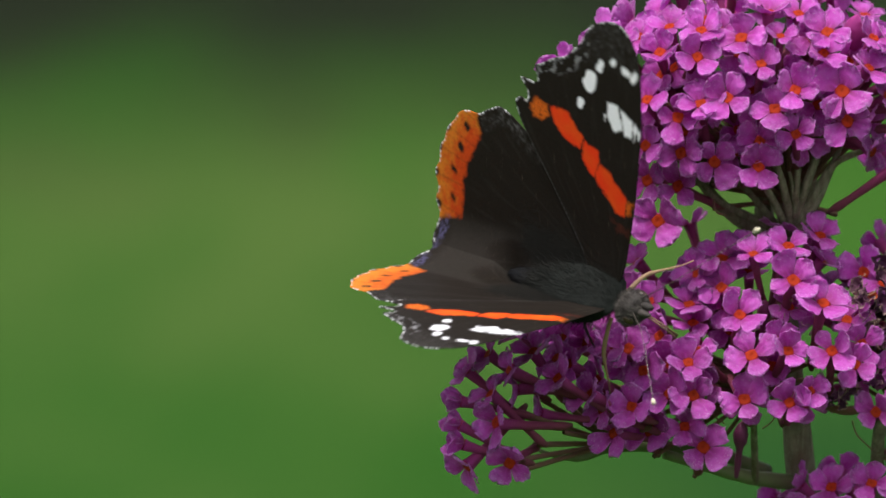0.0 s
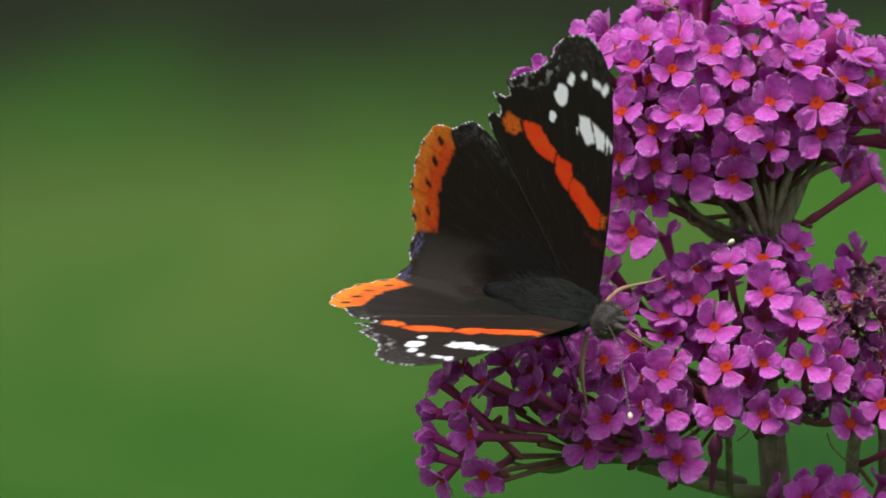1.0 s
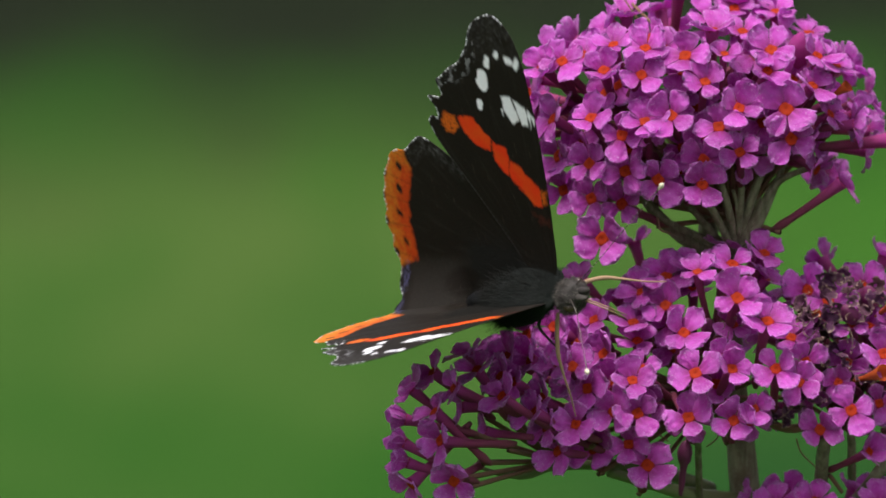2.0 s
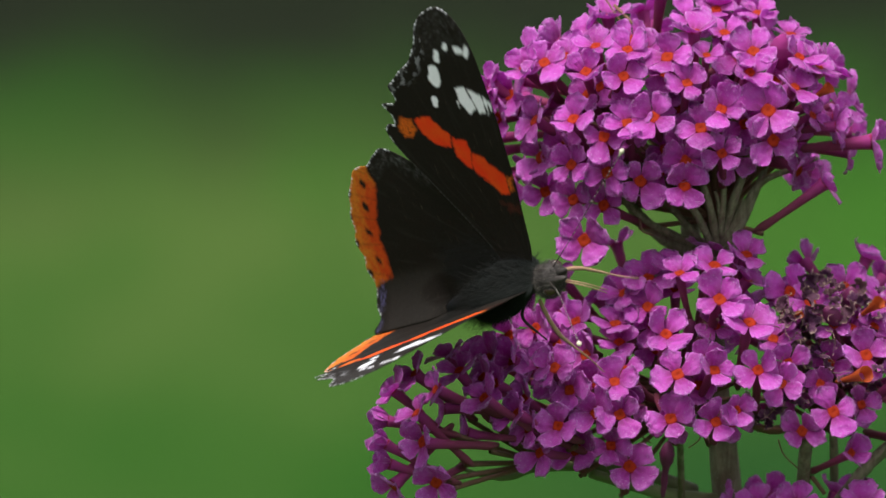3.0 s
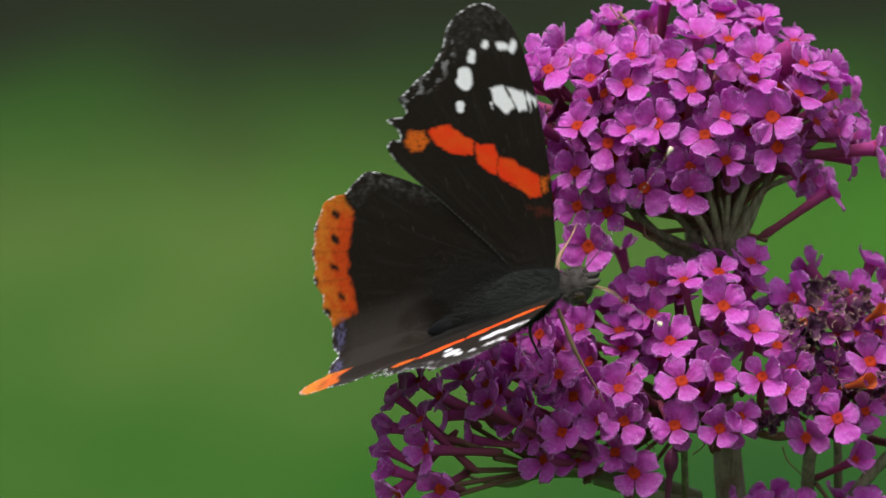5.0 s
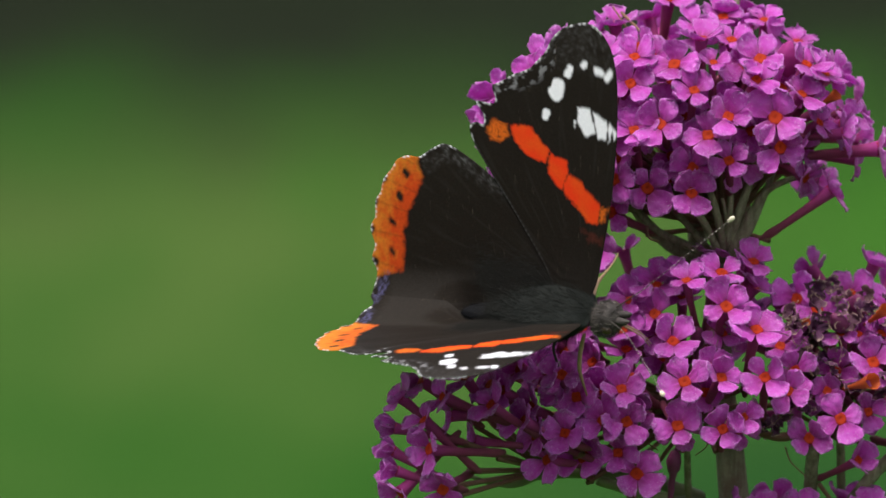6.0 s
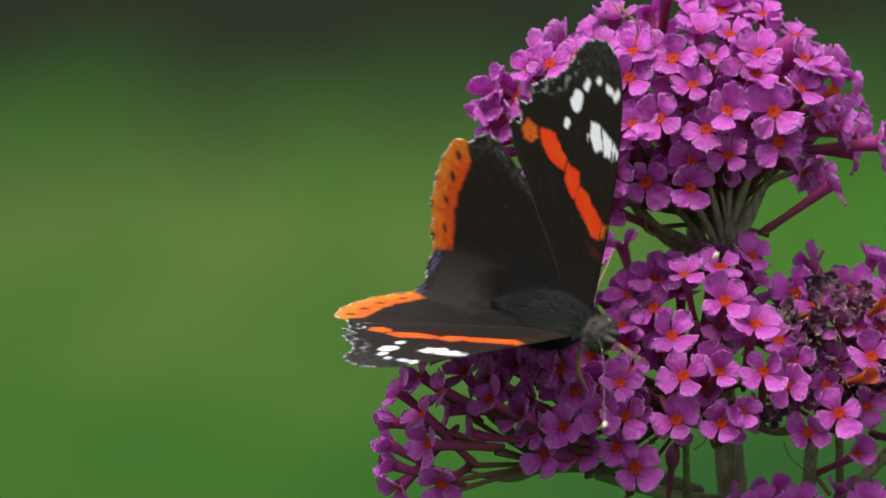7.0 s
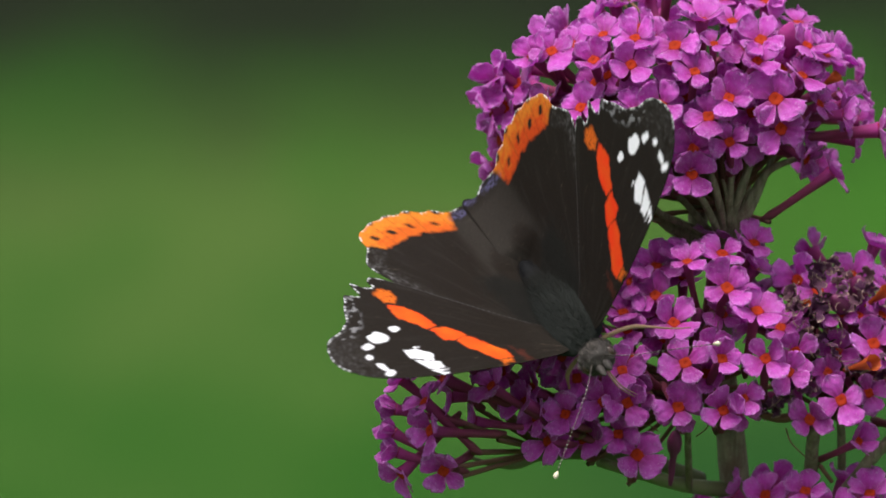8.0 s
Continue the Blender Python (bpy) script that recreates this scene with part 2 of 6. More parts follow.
HAIR = make_simple("body_hair", (0.0085, 0.0105, 0.0092), (0.0215, 0.0245, 0.0215), 2600, 0.8, 0.6, spec=0.15)
HEAD_HAIR = make_simple("head_hair", (0.013, 0.010, 0.009), (0.055, 0.044, 0.038), 2600, 0.7, 0.6)
WING_HAIR = make_simple("wing_hair", (0.0120, 0.0114, 0.0099), (0.0270, 0.0250, 0.0220), 2200, 0.85, 0.4, spec=0.1)
PALE_HAIR = make_simple("pale_hair", (0.10, 0.085, 0.07), (0.26, 0.23, 0.20), 2600, 0.6, 0.4)
ABDOMEN = make_simple("abdomen_dark", (0.0026, 0.0027, 0.0031), (0.0080, 0.0083, 0.0100), 1700, 0.6, 0.5, spec=0.12)
EYE_MAT = make_simple("eye_brown", (0.03, 0.016, 0.012), (0.07, 0.035, 0.022), 1500, 0.25, 0.1, spec=0.6)
LEG = make_simple("leg_tan", (0.34, 0.20, 0.115), (0.48, 0.30, 0.19), 2500, 0.6, 0.3)
THREAD = make_simple("dry_thread_tan", (0.16, 0.09, 0.07), (0.46, 0.34, 0.24), 2500, 0.6, 0.3, share=0.2)
LEG_DARK = make_simple("leg_black", (0.012, 0.010, 0.010), (0.04, 0.035, 0.03), 2500, 0.5, 0.3)
ANTENNA = make_simple("antenna_banded", (0.02, 0.016, 0.014), (0.06, 0.045, 0.035), 1400, 0.6, 0.3)
RING = make_simple("antenna_ring_pale", (0.55, 0.48, 0.44), (0.40, 0.33, 0.30), 1500, 0.6, 0.2)
CLUB = make_simple("antenna_club_cream", (0.80, 0.72, 0.55), (0.65, 0.55, 0.40), 1500, 0.5, 0.2)
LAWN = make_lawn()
HEDGE = make_simple("hedge_leaves", (0.010, 0.016, 0.008), (0.026, 0.034, 0.018), 9, 0.7, 0.3, 0.01)


# ---- helpers for meshes ----
def link_mesh(name, verts, faces, mats, parent=None, label="", smooth=True, slots=None):
    me = bpy.data.meshes.new(name)
    me.from_pydata([tuple(v) for v in verts], [], [tuple(f) for f in faces])
    for m in mats:
        me.materials.append(m)
    if slots is not None:
        me.polygons.foreach_set("material_index", np.asarray(slots, dtype=np.int32))
    if smooth:
        me.polygons.foreach_set("use_smooth", np.ones(len(me.polygons), dtype=bool))
    me.update()
    ob = new(name, me)
    if parent is not None:
        ob.parent = parent
    return tagged(ob, label=label)


def again(ob, parent, matrix):
    """Another object on the same mesh, under parent."""
    o = new(ob.name.split(".")[0], ob.data)
    o.parent = parent
    o.matrix_local = matrix
    return o


def glide(points, n):
    """A smooth line through points, n samples a stretch (x, y, z, radius)."""
    p = [np.array(q, float) for q in points]
    p = [2 * p[0] - p[1]] + p + [2 * p[-1] - p[-2]]
    out = []
    for i in range(1, len(p) - 2):
        for j in range(n):
            t = j / n
            out.append(0.5 * (2 * p[i] + (p[i + 1] - p[i - 1]) * t + (2 * p[i - 1] - 5 * p[i] + 4 * p[i + 1] - p[i + 2]) * t * t + (3 * p[i] - p[i - 1] - 3 * p[i + 1] + p[i + 2]) * t ** 3))
    out.append(p[-2])
    return out


def tube_mesh(points, sides=8, n=5, unit=MM, rough=0.0, seed=0):
    """A round, capped rod along points of (x, y, z, radius) in millimetres."""
    rng = np.random.default_rng(seed)
    line = glide(points, n)
    verts, faces = [], []
    side = np.array((0.31, 0.17, 0.93))
    for i, q in enumerate(line):
        a, b = line[max(i - 1, 0)][:3], line[min(i + 1, len(line) - 1)][:3]
        d = (b - a) / (np.linalg.norm(b - a) + 1e-9)
        side = side - d * (side @ d)
        side = side / (np.linalg.norm(side) + 1e-9)
        other = np.cross(d, side)
        for k in range(sides):
            ang = 2 * math.pi * k / sides
            r = q[3] * (1 + rough * (rng.random() - 0.5))
            verts.append((q[:3] + r * (math.cos(ang) * side + math.sin(ang) * other)) * unit)
    m = len(line)
    for i in range(m - 1):
        for k in range(sides):
            faces.append((i * sides + k, i * sides + (k + 1) % sides, (i + 1) * sides + (k + 1) % sides, (i + 1) * sides + k))
    faces.append(tuple(reversed(range(sides))))
    faces.append(tuple((m - 1) * sides + k for k in range(sides)))
    return verts, faces


def rod(name, points, mat, parent, label="", sides=8, n=5, rough=0.0, seed=0):
    v, f = tube_mesh(points, sides, n, MM, rough, seed)
    return link_mesh(name, v, f, [mat], parent, label)


def blob(name, centre, radii, mat, parent, label="", rough=0.05, seed=0, rows=14, cols=18, taper=0.0):
    """An uneven rounded body; taper narrows its -x end."""
    verts, faces = [], []
    off = Vector((seed * 3.1, seed * 1.7, 0))
    for i in range(rows + 1):
        th = math.pi * i / rows
        for j in range(cols):
            ph = 2 * math.pi * j / cols
            d = Vector((math.cos(th), math.sin(th) * math.cos(ph), math.sin(th) * math.sin(ph)))
            g = 1 + rough * noise.noise(d * 2.5 + off)
            narrow = 1 - taper * max(0.0, -d.x) ** 1.5
            verts.append(((centre[0] + radii[0] * d.x * g) * MM, (centre[1] + radii[1] * d.y * g * narrow) * MM, (centre[2] + radii[2] * d.z * g * narrow) * MM))
    for i in range(rows):
        for j in range(cols):
            faces.append((i * cols + j, (i + 1) * cols + j, (i + 1) * cols + (j + 1) % cols, i * cols + (j + 1) % cols))
    return link_mesh(name, verts, faces, [mat], parent, label)


# ---- the lawn and what stands behind it ----
def ground():
    n = 40
    verts, faces = [], []
    xs = np.sign(np.linspace(-1, 1, n + 1)) * np.abs(np.linspace(-1, 1, n + 1)) ** 2.2 * 400
    for y in xs:
        for x in xs:
            verts.append((x, y + 8, 0.04 * noise.noise(Vector((x * 0.2, y * 0.2, 0)))))
    for i in range(n):
        for j in range(n):
            a = i * (n + 1) + j
            faces.append((a, a + 1, a + n + 2, a + n + 1))
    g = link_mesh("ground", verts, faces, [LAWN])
    tagged(g, "mown green lawn with brighter yellowish patches", "lawn", kind="structure")


def hedge(y, x0, x1, height, depth):
    """A dark clipped hedge: an uneven body, rough with leaves."""
    rng = np.random.default_rng(5)
    base = new("hedge")
    base.location = ((x0 + x1) / 2, y, 0)
    tagged(base, "dark green leafy hedge behind the lawn", "hedge")
    nx, nz = 60, 14
    verts, faces = [], []
    prof = []
    for k in range(nz + 1):
        a = k / nz
        prof.append((-depth / 2 * (1 - 0.25 * a), height * a))
    prof += [(-q[0], q[1]) for q in reversed(prof)]
    for i in range(nx + 1):
        x = (x1 - x0) * (i / nx - 0.5)
        for q in prof:
            g = 0.35 * noise.noise(Vector((x * 0.8, q[0], q[1] * 0.8)))
            verts.append((x, q[0] * (1 + g), max(0.0, q[1] * (1 + 0.4 * g))))
    m = len(prof)
    for i in range(nx):
        for k in range(m - 1):
            faces.append((i * m + k, (i + 1) * m + k, (i + 1) * m + k + 1, i * m + k + 1))
    faces.append(tuple(range(m)))
    faces.append(tuple(reversed([nx * m + k for k in range(m)])))
    link_mesh("body", verts, faces, [HEDGE], base)
    lv, lf = [], []
    for i in range(5000):
        x = (rng.random() - 0.5) * (x1 - x0)
        z = rng.random() * height
        c = np.array((x, -depth / 2 * (1 - 0.25 * z / height) * (1 + 0.35 * noise.noise(Vector((x * 0.8, -depth / 2, z * 0.8)))) - 0.05 + 0.1 * rng.random(), z))
        a, b = rng.normal(size=3), rng.normal(size=3)
        a, b = a / np.linalg.norm(a) * 0.09, b / np.linalg.norm(b) * 0.045
        k = len(lv)
        lv += [c - a, c + b, c + a, c - b]
        lf.append((k, k + 1, k + 2, k + 3))
    leaves = link_mesh("leaves", lv, lf, [HEDGE], base, smooth=False)
    tagged(leaves, kind="stuff")


ground()
hedge(16.8, -14, 14, 2.6, 1.6)


# ---- the butterfly bush: one flowering shoot ----
shoot = new("buddleia_shoot")
shoot.matrix_world = SPOT
tagged(shoot, "flowering shoot of magenta-purple buddleia on grey-green stems", "flower")


def petal_mesh(seed):
    """One rounded, crinkled lobe that grows along +x from the throat's rim; a thin closed shell."""
    rng = np.random.default_rng(seed)
    nu, nw = 12, 14
    length, half = 2.55 * (0.88 + 0.3 * rng.random()), 1.46 * (0.82 + 0.36 * rng.random())
    rise, bend = 0.55 * rng.random(), 1.7 * (rng.random() - 0.25)
    fold, cup, twist = 0.9 * (rng.random() - 0.35), 0.7 * (rng.random() - 0.4), 1.0 * (rng.random() - 0.5)
    lean = 0.5 * (rng.random() - 0.5)
    notch = 0.18 * rng.random()
    verts, faces = [], []
    for layer in (0, 1):
        for i in range(nu + 1):
            s = i / nu
            w = half * (0.36 + 0.64 * math.sin(min(1.0, s * 1.45) * math.pi / 2)) * math.sqrt(max(0.0, 1 - max(0.0, (s - 0.5) / 0.5) ** 2.6))
            w = max(w, 0.16)
            for j in range(nw + 1):
                q = 2 * j / nw - 1
                outer = max(s ** 4, abs(q) ** 5 * min(1.0, 1.6 * s))
                ragged = noise.noise(Vector((q * 4.2, s * 5, seed))) + 0.8 * noise.noise(Vector((q * 11, s * 12, seed + 0.5)))
                wave = 0.16 * s * noise.noise(Vector((s * 3.4 + seed, q * 2.4, 3.3 * seed))) + 0.10 * outer * noise.noise(Vector((s * 9, q * 8, seed)))
                x = 0.66 + length * s * (1 - notch * s * (1 - abs(q)) - 0.10 * q * q * s) + 0.22 * outer * ragged
                y = w * q * (1 + 0.14 * outer * ragged) + lean * s * s
                z = 0.12 + rise * s - bend * s * s * 0.75 + cup * q * q * s + fold * abs(q) * s * 0.7 + twist * q * s * 0.55 + 2.1 * wave
                verts.append((x * MM, y * MM, (z - 0.07 * layer) * MM))
    m = (nu + 1) * (nw + 1)
    for i in range(nu):
        for j in range(nw):
            a = i * (nw + 1) + j
            faces.append((a, a + nw + 1, a + nw + 2, a + 1))
            faces.append((m + a, m + a + 1, m + a + nw + 2, m + a + nw + 1))
    rim = [i * (nw + 1) for i in range(nu + 1)] + [nu * (nw + 1) + j for j in range(1, nw + 1)] + [i * (nw + 1) + nw for i in range(nu - 1, -1, -1)]
    for a, b in zip(rim, rim[1:]):
        faces.append((a, m + a, m + b, b))
    pale = [max((i / nu) ** 3, abs(2 * j / nw - 1) ** 4 * min(1.0, 2 * i / nu)) for layer in (0, 1) for i in range(nu + 1) for j in range(nw + 1)]
    return verts, faces, pale


def throat_mesh():
    """The orange mouth: a rim and a shallow hollow."""
    verts, faces = [], []
    rings = ((0.84, -0.12), (0.80, 0.08), (0.66, 0.13), (0.46, 0.13), (0.30, 0.10), (0.16, 0.05), (0.05, 0.03))
    n = 12
    for r, z in rings:
        for k in range(n):
            g = 1 + 0.05 * math.cos(4 * 2 * math.pi * k / n)
            verts.append((r * g * math.cos(2 * math.pi * k / n) * MM, r * g * math.sin(2 * math.pi * k / n) * MM, z * MM))
    for i in range(len(rings) - 1):
        for k in range(n):
            faces.append((i * n + k, i * n + (k + 1) % n, (i + 1) * n + (k + 1) % n, (i + 1) * n + k))
    faces.append(tuple((len(rings) - 1) * n + k for k in range(n)))
    return verts, faces


PETAL_MESHES, TUBE_MESHES, KEPT = [], [], {}


def keep(name, vf, mat):
    me = bpy.data.meshes.new(name)
    me.from_pydata([tuple(v) for v in vf[0]], [], vf[1])
    me.materials.append(mat)
    me.polygons.foreach_set("use_smooth", np.ones(len(me.polygons), dtype=bool))
    if len(vf) > 2:
        me.attributes.new("pale", "FLOAT", "POINT").data.foreach_set("value", np.array(vf[2], dtype=np.float32))
    me.update()
    return me


for variant in range(24):
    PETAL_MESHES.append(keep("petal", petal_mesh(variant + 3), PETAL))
for variant in range(6):
    sway = 1.6 * (random.random() - 0.5), 1.6 * (random.random() - 0.5)
    TUBE_MESHES.append(keep("floret", tube_mesh([(sway[0] * 1.4, sway[1] * 1.4, -10.5, 0.26), (sway[0], sway[1], -9.2, 0.56), (sway[0] * 0.7, sway[1] * 0.7, -7.4, 0.47), (sway[0] * 0.2, sway[1] * 0.2, -3.5, 0.56), (0, 0, -0.9, 0.74), (0, 0, 0.02, 0.90)], 9, 3), TUBE))
KEPT["throat"] = keep("throat", throat_mesh(), THROAT)
KEPT["stalk"] = keep("pedicel", tube_mesh([(0, 0, 0, 1.0), (0, 0, 0.5, 0.85), (0, 0, 1.0, 0.8)], 6, 2, 1.0), PEDICEL)
floret_rng = np.random.default_rng(21)


def facing(yaw, pitch, spin):
    """Turns +z towards the viewer, then by yaw to the right and pitch upwards."""
    y, p = radians(yaw), radians(pitch)
    n = Vector((math.sin(y) * math.cos(p), -math.cos(y) * math.cos(p), math.sin(p)))
    up = Vector((0, 0, 1)) if abs(n.z) < 0.97 else Vector((0, 1, 0))
    across = up.cross(n).normalized()
    over = n.cross(across)
    m = Matrix((across, over, n)).transposed().to_4x4()
    return m @ Matrix.Rotation(radians(spin), 4, "Z")


def floret(x, z, d, yaw, pitch, spin=45, size=1.0, root=None, lobes=4, shut=0.0):
    """A four-lobed floret with its mouth at (x, d, z) millimetres; root: where its stalk joins the branch."""
    m = Matrix.Translation(Vector((x, d, z)) * MM) @ facing(yaw, pitch, spin) @ Matrix.Scale(size, 4)
    body = new("floret", TUBE_MESHES[int(floret_rng.integers(len(TUBE_MESHES)))])
    body.parent = shoot
    body.matrix_local = m
    for k in range(lobes):
        p = new("petal", PETAL_MESHES[int(floret_rng.integers(len(PETAL_MESHES)))])
        p.parent = body
        over = (m.to_3x3() @ Vector((math.cos(radians(90 * k)), math.sin(radians(90 * k)), 0))).normalized().z
        lift = 6 + 14 * over + 26 * floret_rng.random() + shut
        p.matrix_local = Matrix.Rotation(radians(90 * k + 20 * (floret_rng.random() - 0.5)), 4, "Z") @ Matrix.Translation((0.62 * MM, 0, 0)) @ Matrix.Rotation(radians(-lift), 4, "Y") @ Matrix.Translation((-0.62 * MM, 0, 0)) @ Matrix.Scale(0.88 + 0.26 * floret_rng.random(), 4)
    t = new("throat", KEPT["throat"])
    t.parent = body
    if root is not None:
        a = m @ Vector((0, 0, -9.8 * MM))
        b = Vector(root) * MM
        ln = (b - a).length
        if ln > 0.002:
            s = new("pedicel", KEPT["stalk"])
            s.parent = shoot
            s.matrix_local = Matrix.Translation(a) @ (b - a).to_track_quat("Z", "Y").to_matrix().to_4x4() @ Matrix.Diagonal((0.34 * MM, 0.34 * MM, ln, 1))
    return body


def withered(x, z, d, size, seed):
    """A dried floret: shrunken lobes, curled and crumpled over a short neck."""
    rng = np.random.default_rng(seed)
    verts, faces, pale = [], [], []
    n, m = 22, 7
    for j in range(m + 1):
        s = j / m
        for i in range(n):
            a = 2 * math.pi * i / n
            lobe = 0.62 + 0.38 * abs(math.cos(2 * a + seed))
            crumple = noise.noise(Vector((math.cos(a) * 2.2, math.sin(a) * 2.2 + j * 0.5, seed)))
            r = (0.30 + 1.25 * s ** 1.3 * lobe) * (1 + 0.6 * s * crumple)
            lift = 2.0 * s - 1.4 - 0.9 * s * s + 1.1 * s * noise.noise(Vector((math.cos(a) * 3.1, math.sin(a) * 3.1, seed + 9)))
            verts.append(((r * math.cos(a) + 0.35 * s * crumple) * MM, (r * math.sin(a)) * MM, lift * MM))
            pale.append(s ** 14)
    for j in range(m):
        for i in range(n):
            a, b = j * n + i, j * n + (i + 1) % n
            faces.append((a, b, b + n, a + n))
    ob = new("withered_floret", keep("withered_floret", (verts, faces, pale), WITHERED))
    ob.parent = shoot
    ob.matrix_local = Matrix.Translation(Vector((x, d, z)) * MM) @ facing(rng.uniform(-60, 60), rng.uniform(-20, 70), rng.uniform(0, 360)) @ Matrix.Scale(size, 4)
    return ob


def bud(x, z, d, yaw, pitch, size, mat, label=""):
    """A closed, pointed bud on its short tube."""
    ob = rod("bud", [(0, 0, -7.0, 0.35), (0, 0, -4.5, 0.55), (0, 0, -2.0, 0.62), (0, 0, -0.6, 1.15), (0, 0, 0.9, 1.25), (0, 0, 2.2, 0.75), (0, 0, 2.8, 0.15)], mat, shoot, label, 9, 4, 0.18, int(abs(x * 10)))
    ob.matrix_local = Matrix.Translation(Vector((x, d, z)) * MM) @ facing(yaw, pitch, 0) @ Matrix.Scale(size, 4)


def husk(x, z, d, yaw, pitch, size):
    """A faded floret that has dried to a rust-orange funnel with a torn edge."""
    verts, faces = [], []
    n, m = 14, 6
    for j in range(m + 1):
        for i in range(n):
            a = 2 * math.pi * i / n
            r = 0.35 + 1.15 * (j / m) ** 1.8
            torn = 0.5 * noise.noise(Vector((a * 2, 3, x))) if j == m else 0.0
            verts.append((r * math.cos(a) * MM, 0.8 * r * math.sin(a) * MM, (-5.5 + 5.5 * j / m + torn) * MM))
    for j in range(m):
        for i in range(n):
            faces.append((j * n + i, j * n + (i + 1) % n, (j + 1) * n + (i + 1) % n, (j + 1) * n + i))
    ob = link_mesh("dried_floret", verts, faces, [RUSTY], shoot, "rust-orange dried floret")
    ob.matrix_local = Matrix.Translation(Vector((x, d, z)) * MM) @ facing(yaw, pitch, 0) @ Matrix.Scale(size, 4)


# the florets that face the lens, head by head
floret(17.1, 20.2, 1.7, -13, 36, 60, 0.98, (32.8, 14.0, 2.8))
floret(21.5, 19.6, -0.2, 14, 24, 30, 0.93, (32.8, 14.0, 2.8))
floret(22.0, 22.8, 1.5, -4, 46, 30, 0.93, (32.8, 14.0, 2.8))
floret(18.3, 23.3, 4.5, -21, 55, 10, 0.89, (32.8, 14.0, 2.8))
floret(26.7, 21.9, 0.2, -19, 35, 5, 1.07, (32.8, 14.0, 2.8))
floret(29.9, 25.0, 2.4, 1, 69, 65, 0.98, (32.8, 14.0, 2.8))
floret(31.3, 22.1, 0.3, 4, 53, 10, 0.71, (32.8, 14.0, 2.8))
floret(36.9, 22.6, 1.7, -5, 36, 60, 1.02, (32.8, 14.0, 2.8))
floret(36.4, 20.1, 0.2, 19, 34, 40, 0.89, (32.8, 14.0, 2.8))
floret(33.0, 15.7, -1.6, 5, 35, 70, 1.02, (32.8, 14.0, 2.8))
floret(38.6, 15.6, -0.4, -7, 18, 55, 1.16, (32.8, 14.0, 2.8))
floret(39.2, 12.1, 0.0, 13, 8, 55, 1.07, (32.8, 14.0, 2.8))
floret(30.6, 13.5, -1.9, -4, 23, 10, 1.02, (32.8, 14.0, 2.8))
floret(25.0, 14.8, -1.8, -10, 23, 60, 1.02, (32.8, 14.0, 2.8))
floret(21.9, 14.1, -1.3, -8, 36, 20, 0.93, (32.8, 14.0, 2.8))
floret(19.2, 12.5, -0.4, 2, 19, 80, 1.02, (32.8, 14.0, 2.8))
floret(15.6, 14.6, 1.0, -25, 35, 75, 1.02, (32.8, 14.0, 2.8))
floret(29.0, 18.8, -1.3, 5, 38, 20, 0.89, (32.8, 14.0, 2.8))
floret(33.1, 10.5, -1.2, -3, 25, 35, 0.93, (32.8, 14.0, 2.8))
floret(23.5, 7.3, 0.3, 1, -2, 35, 1.02, (32.8, 14.0, 2.8))
floret(28.7, 6.7, 0.2, 9, 13, 40, 0.98, (32.8, 14.0, 2.8))
floret(19.6, 8.3, 0.8, -19, 2, 20, 1.02, (32.8, 14.0, 2.8))
floret(15.4, 9.2, 2.2, -23, 17, 50, 0.98, (32.8, 14.0, 2.8))
floret(15.7, 5.1, 5.3, -26, 0, 20, 1.02, (32.8, 14.0, 2.8))
floret(19.3, 4.4, 3.9, -26, 15, 35, 1.02, (32.8, 14.0, 2.8))
floret(16.9, 0.3, 3.0, -5, 6, 40, 1.11, (18.3, 13.0, 3.8))
floret(33.6, 24.9, 7.0, 6, 55, 20, 0.93, (32.8, 14.0, 2.8))
floret(34.0, 21.4, 5.0, 16, 33, 50, 0.89, (32.8, 14.0, 2.8))
floret(32.8, 27.8, 13.0, -2, 51, 10, 0.93, (32.8, 14.0, 2.8))
floret(37.8, 27.4, 13.0, 7, 62, 40, 0.93, (32.8, 14.0, 2.8))
floret(19.9, 26.9, 12.0, -17, 70, 20, 0.98, (32.8, 14.0, 2.8))
floret(35.7, 26.4, 16.0, 5, 103, 30, 1.02, (32.8, 14.0, 2.8))
floret(41.7, 24.9, 14.0, 15, 71, 0, 0.93, (32.8, 14.0, 2.8))
floret(42.4, 22.0, 3.8, 34, 48, 40, 0.93, (32.8, 14.0, 2.8))
floret(44.6, 20.9, 4.5, 49, 47, 10, 0.98, (32.8, 14.0, 2.8))
floret(47.5, 16.2, 12.0, 55, 37, 30, 0.89, (32.8, 14.0, 2.8))
floret(46.8, 13.8, 6.0, 75, 4, 60, 0.89, (32.8, 14.0, 2.8))
floret(41.8, 18.4, 1.6, 38, 43, 20, 0.89, (32.8, 14.0, 2.8))
floret(44.0, 15.1, 6.0, 49, 31, 60, 0.84, (32.8, 14.0, 2.8))
floret(51.1, 12.0, 8.0, 82, 6, 45, 1.16, (32.8, 14.0, 2.8))
floret(45.4, 7.0, 6.0, 74, 38, 30, 0.98, (32.8, 14.0, 2.8))
floret(10.6, 22.1, 8.0, -62, 40, 20, 1.02, (32.8, 14.0, 2.8))
floret(9.9, 20.8, 5.0, -34, 31, 60, 0.98, (32.8, 14.0, 2.8))
floret(12.2, 21.3, 4.0, -12, 35, 30, 0.98, (32.8, 14.0, 2.8))
floret(14.6, 22.1, 8.0, -28, 40, 20, 0.93, (32.8, 14.0, 2.8))
floret(16.4, 22.6, 11.0, -33, 51, 40, 0.89, (32.8, 14.0, 2.8))
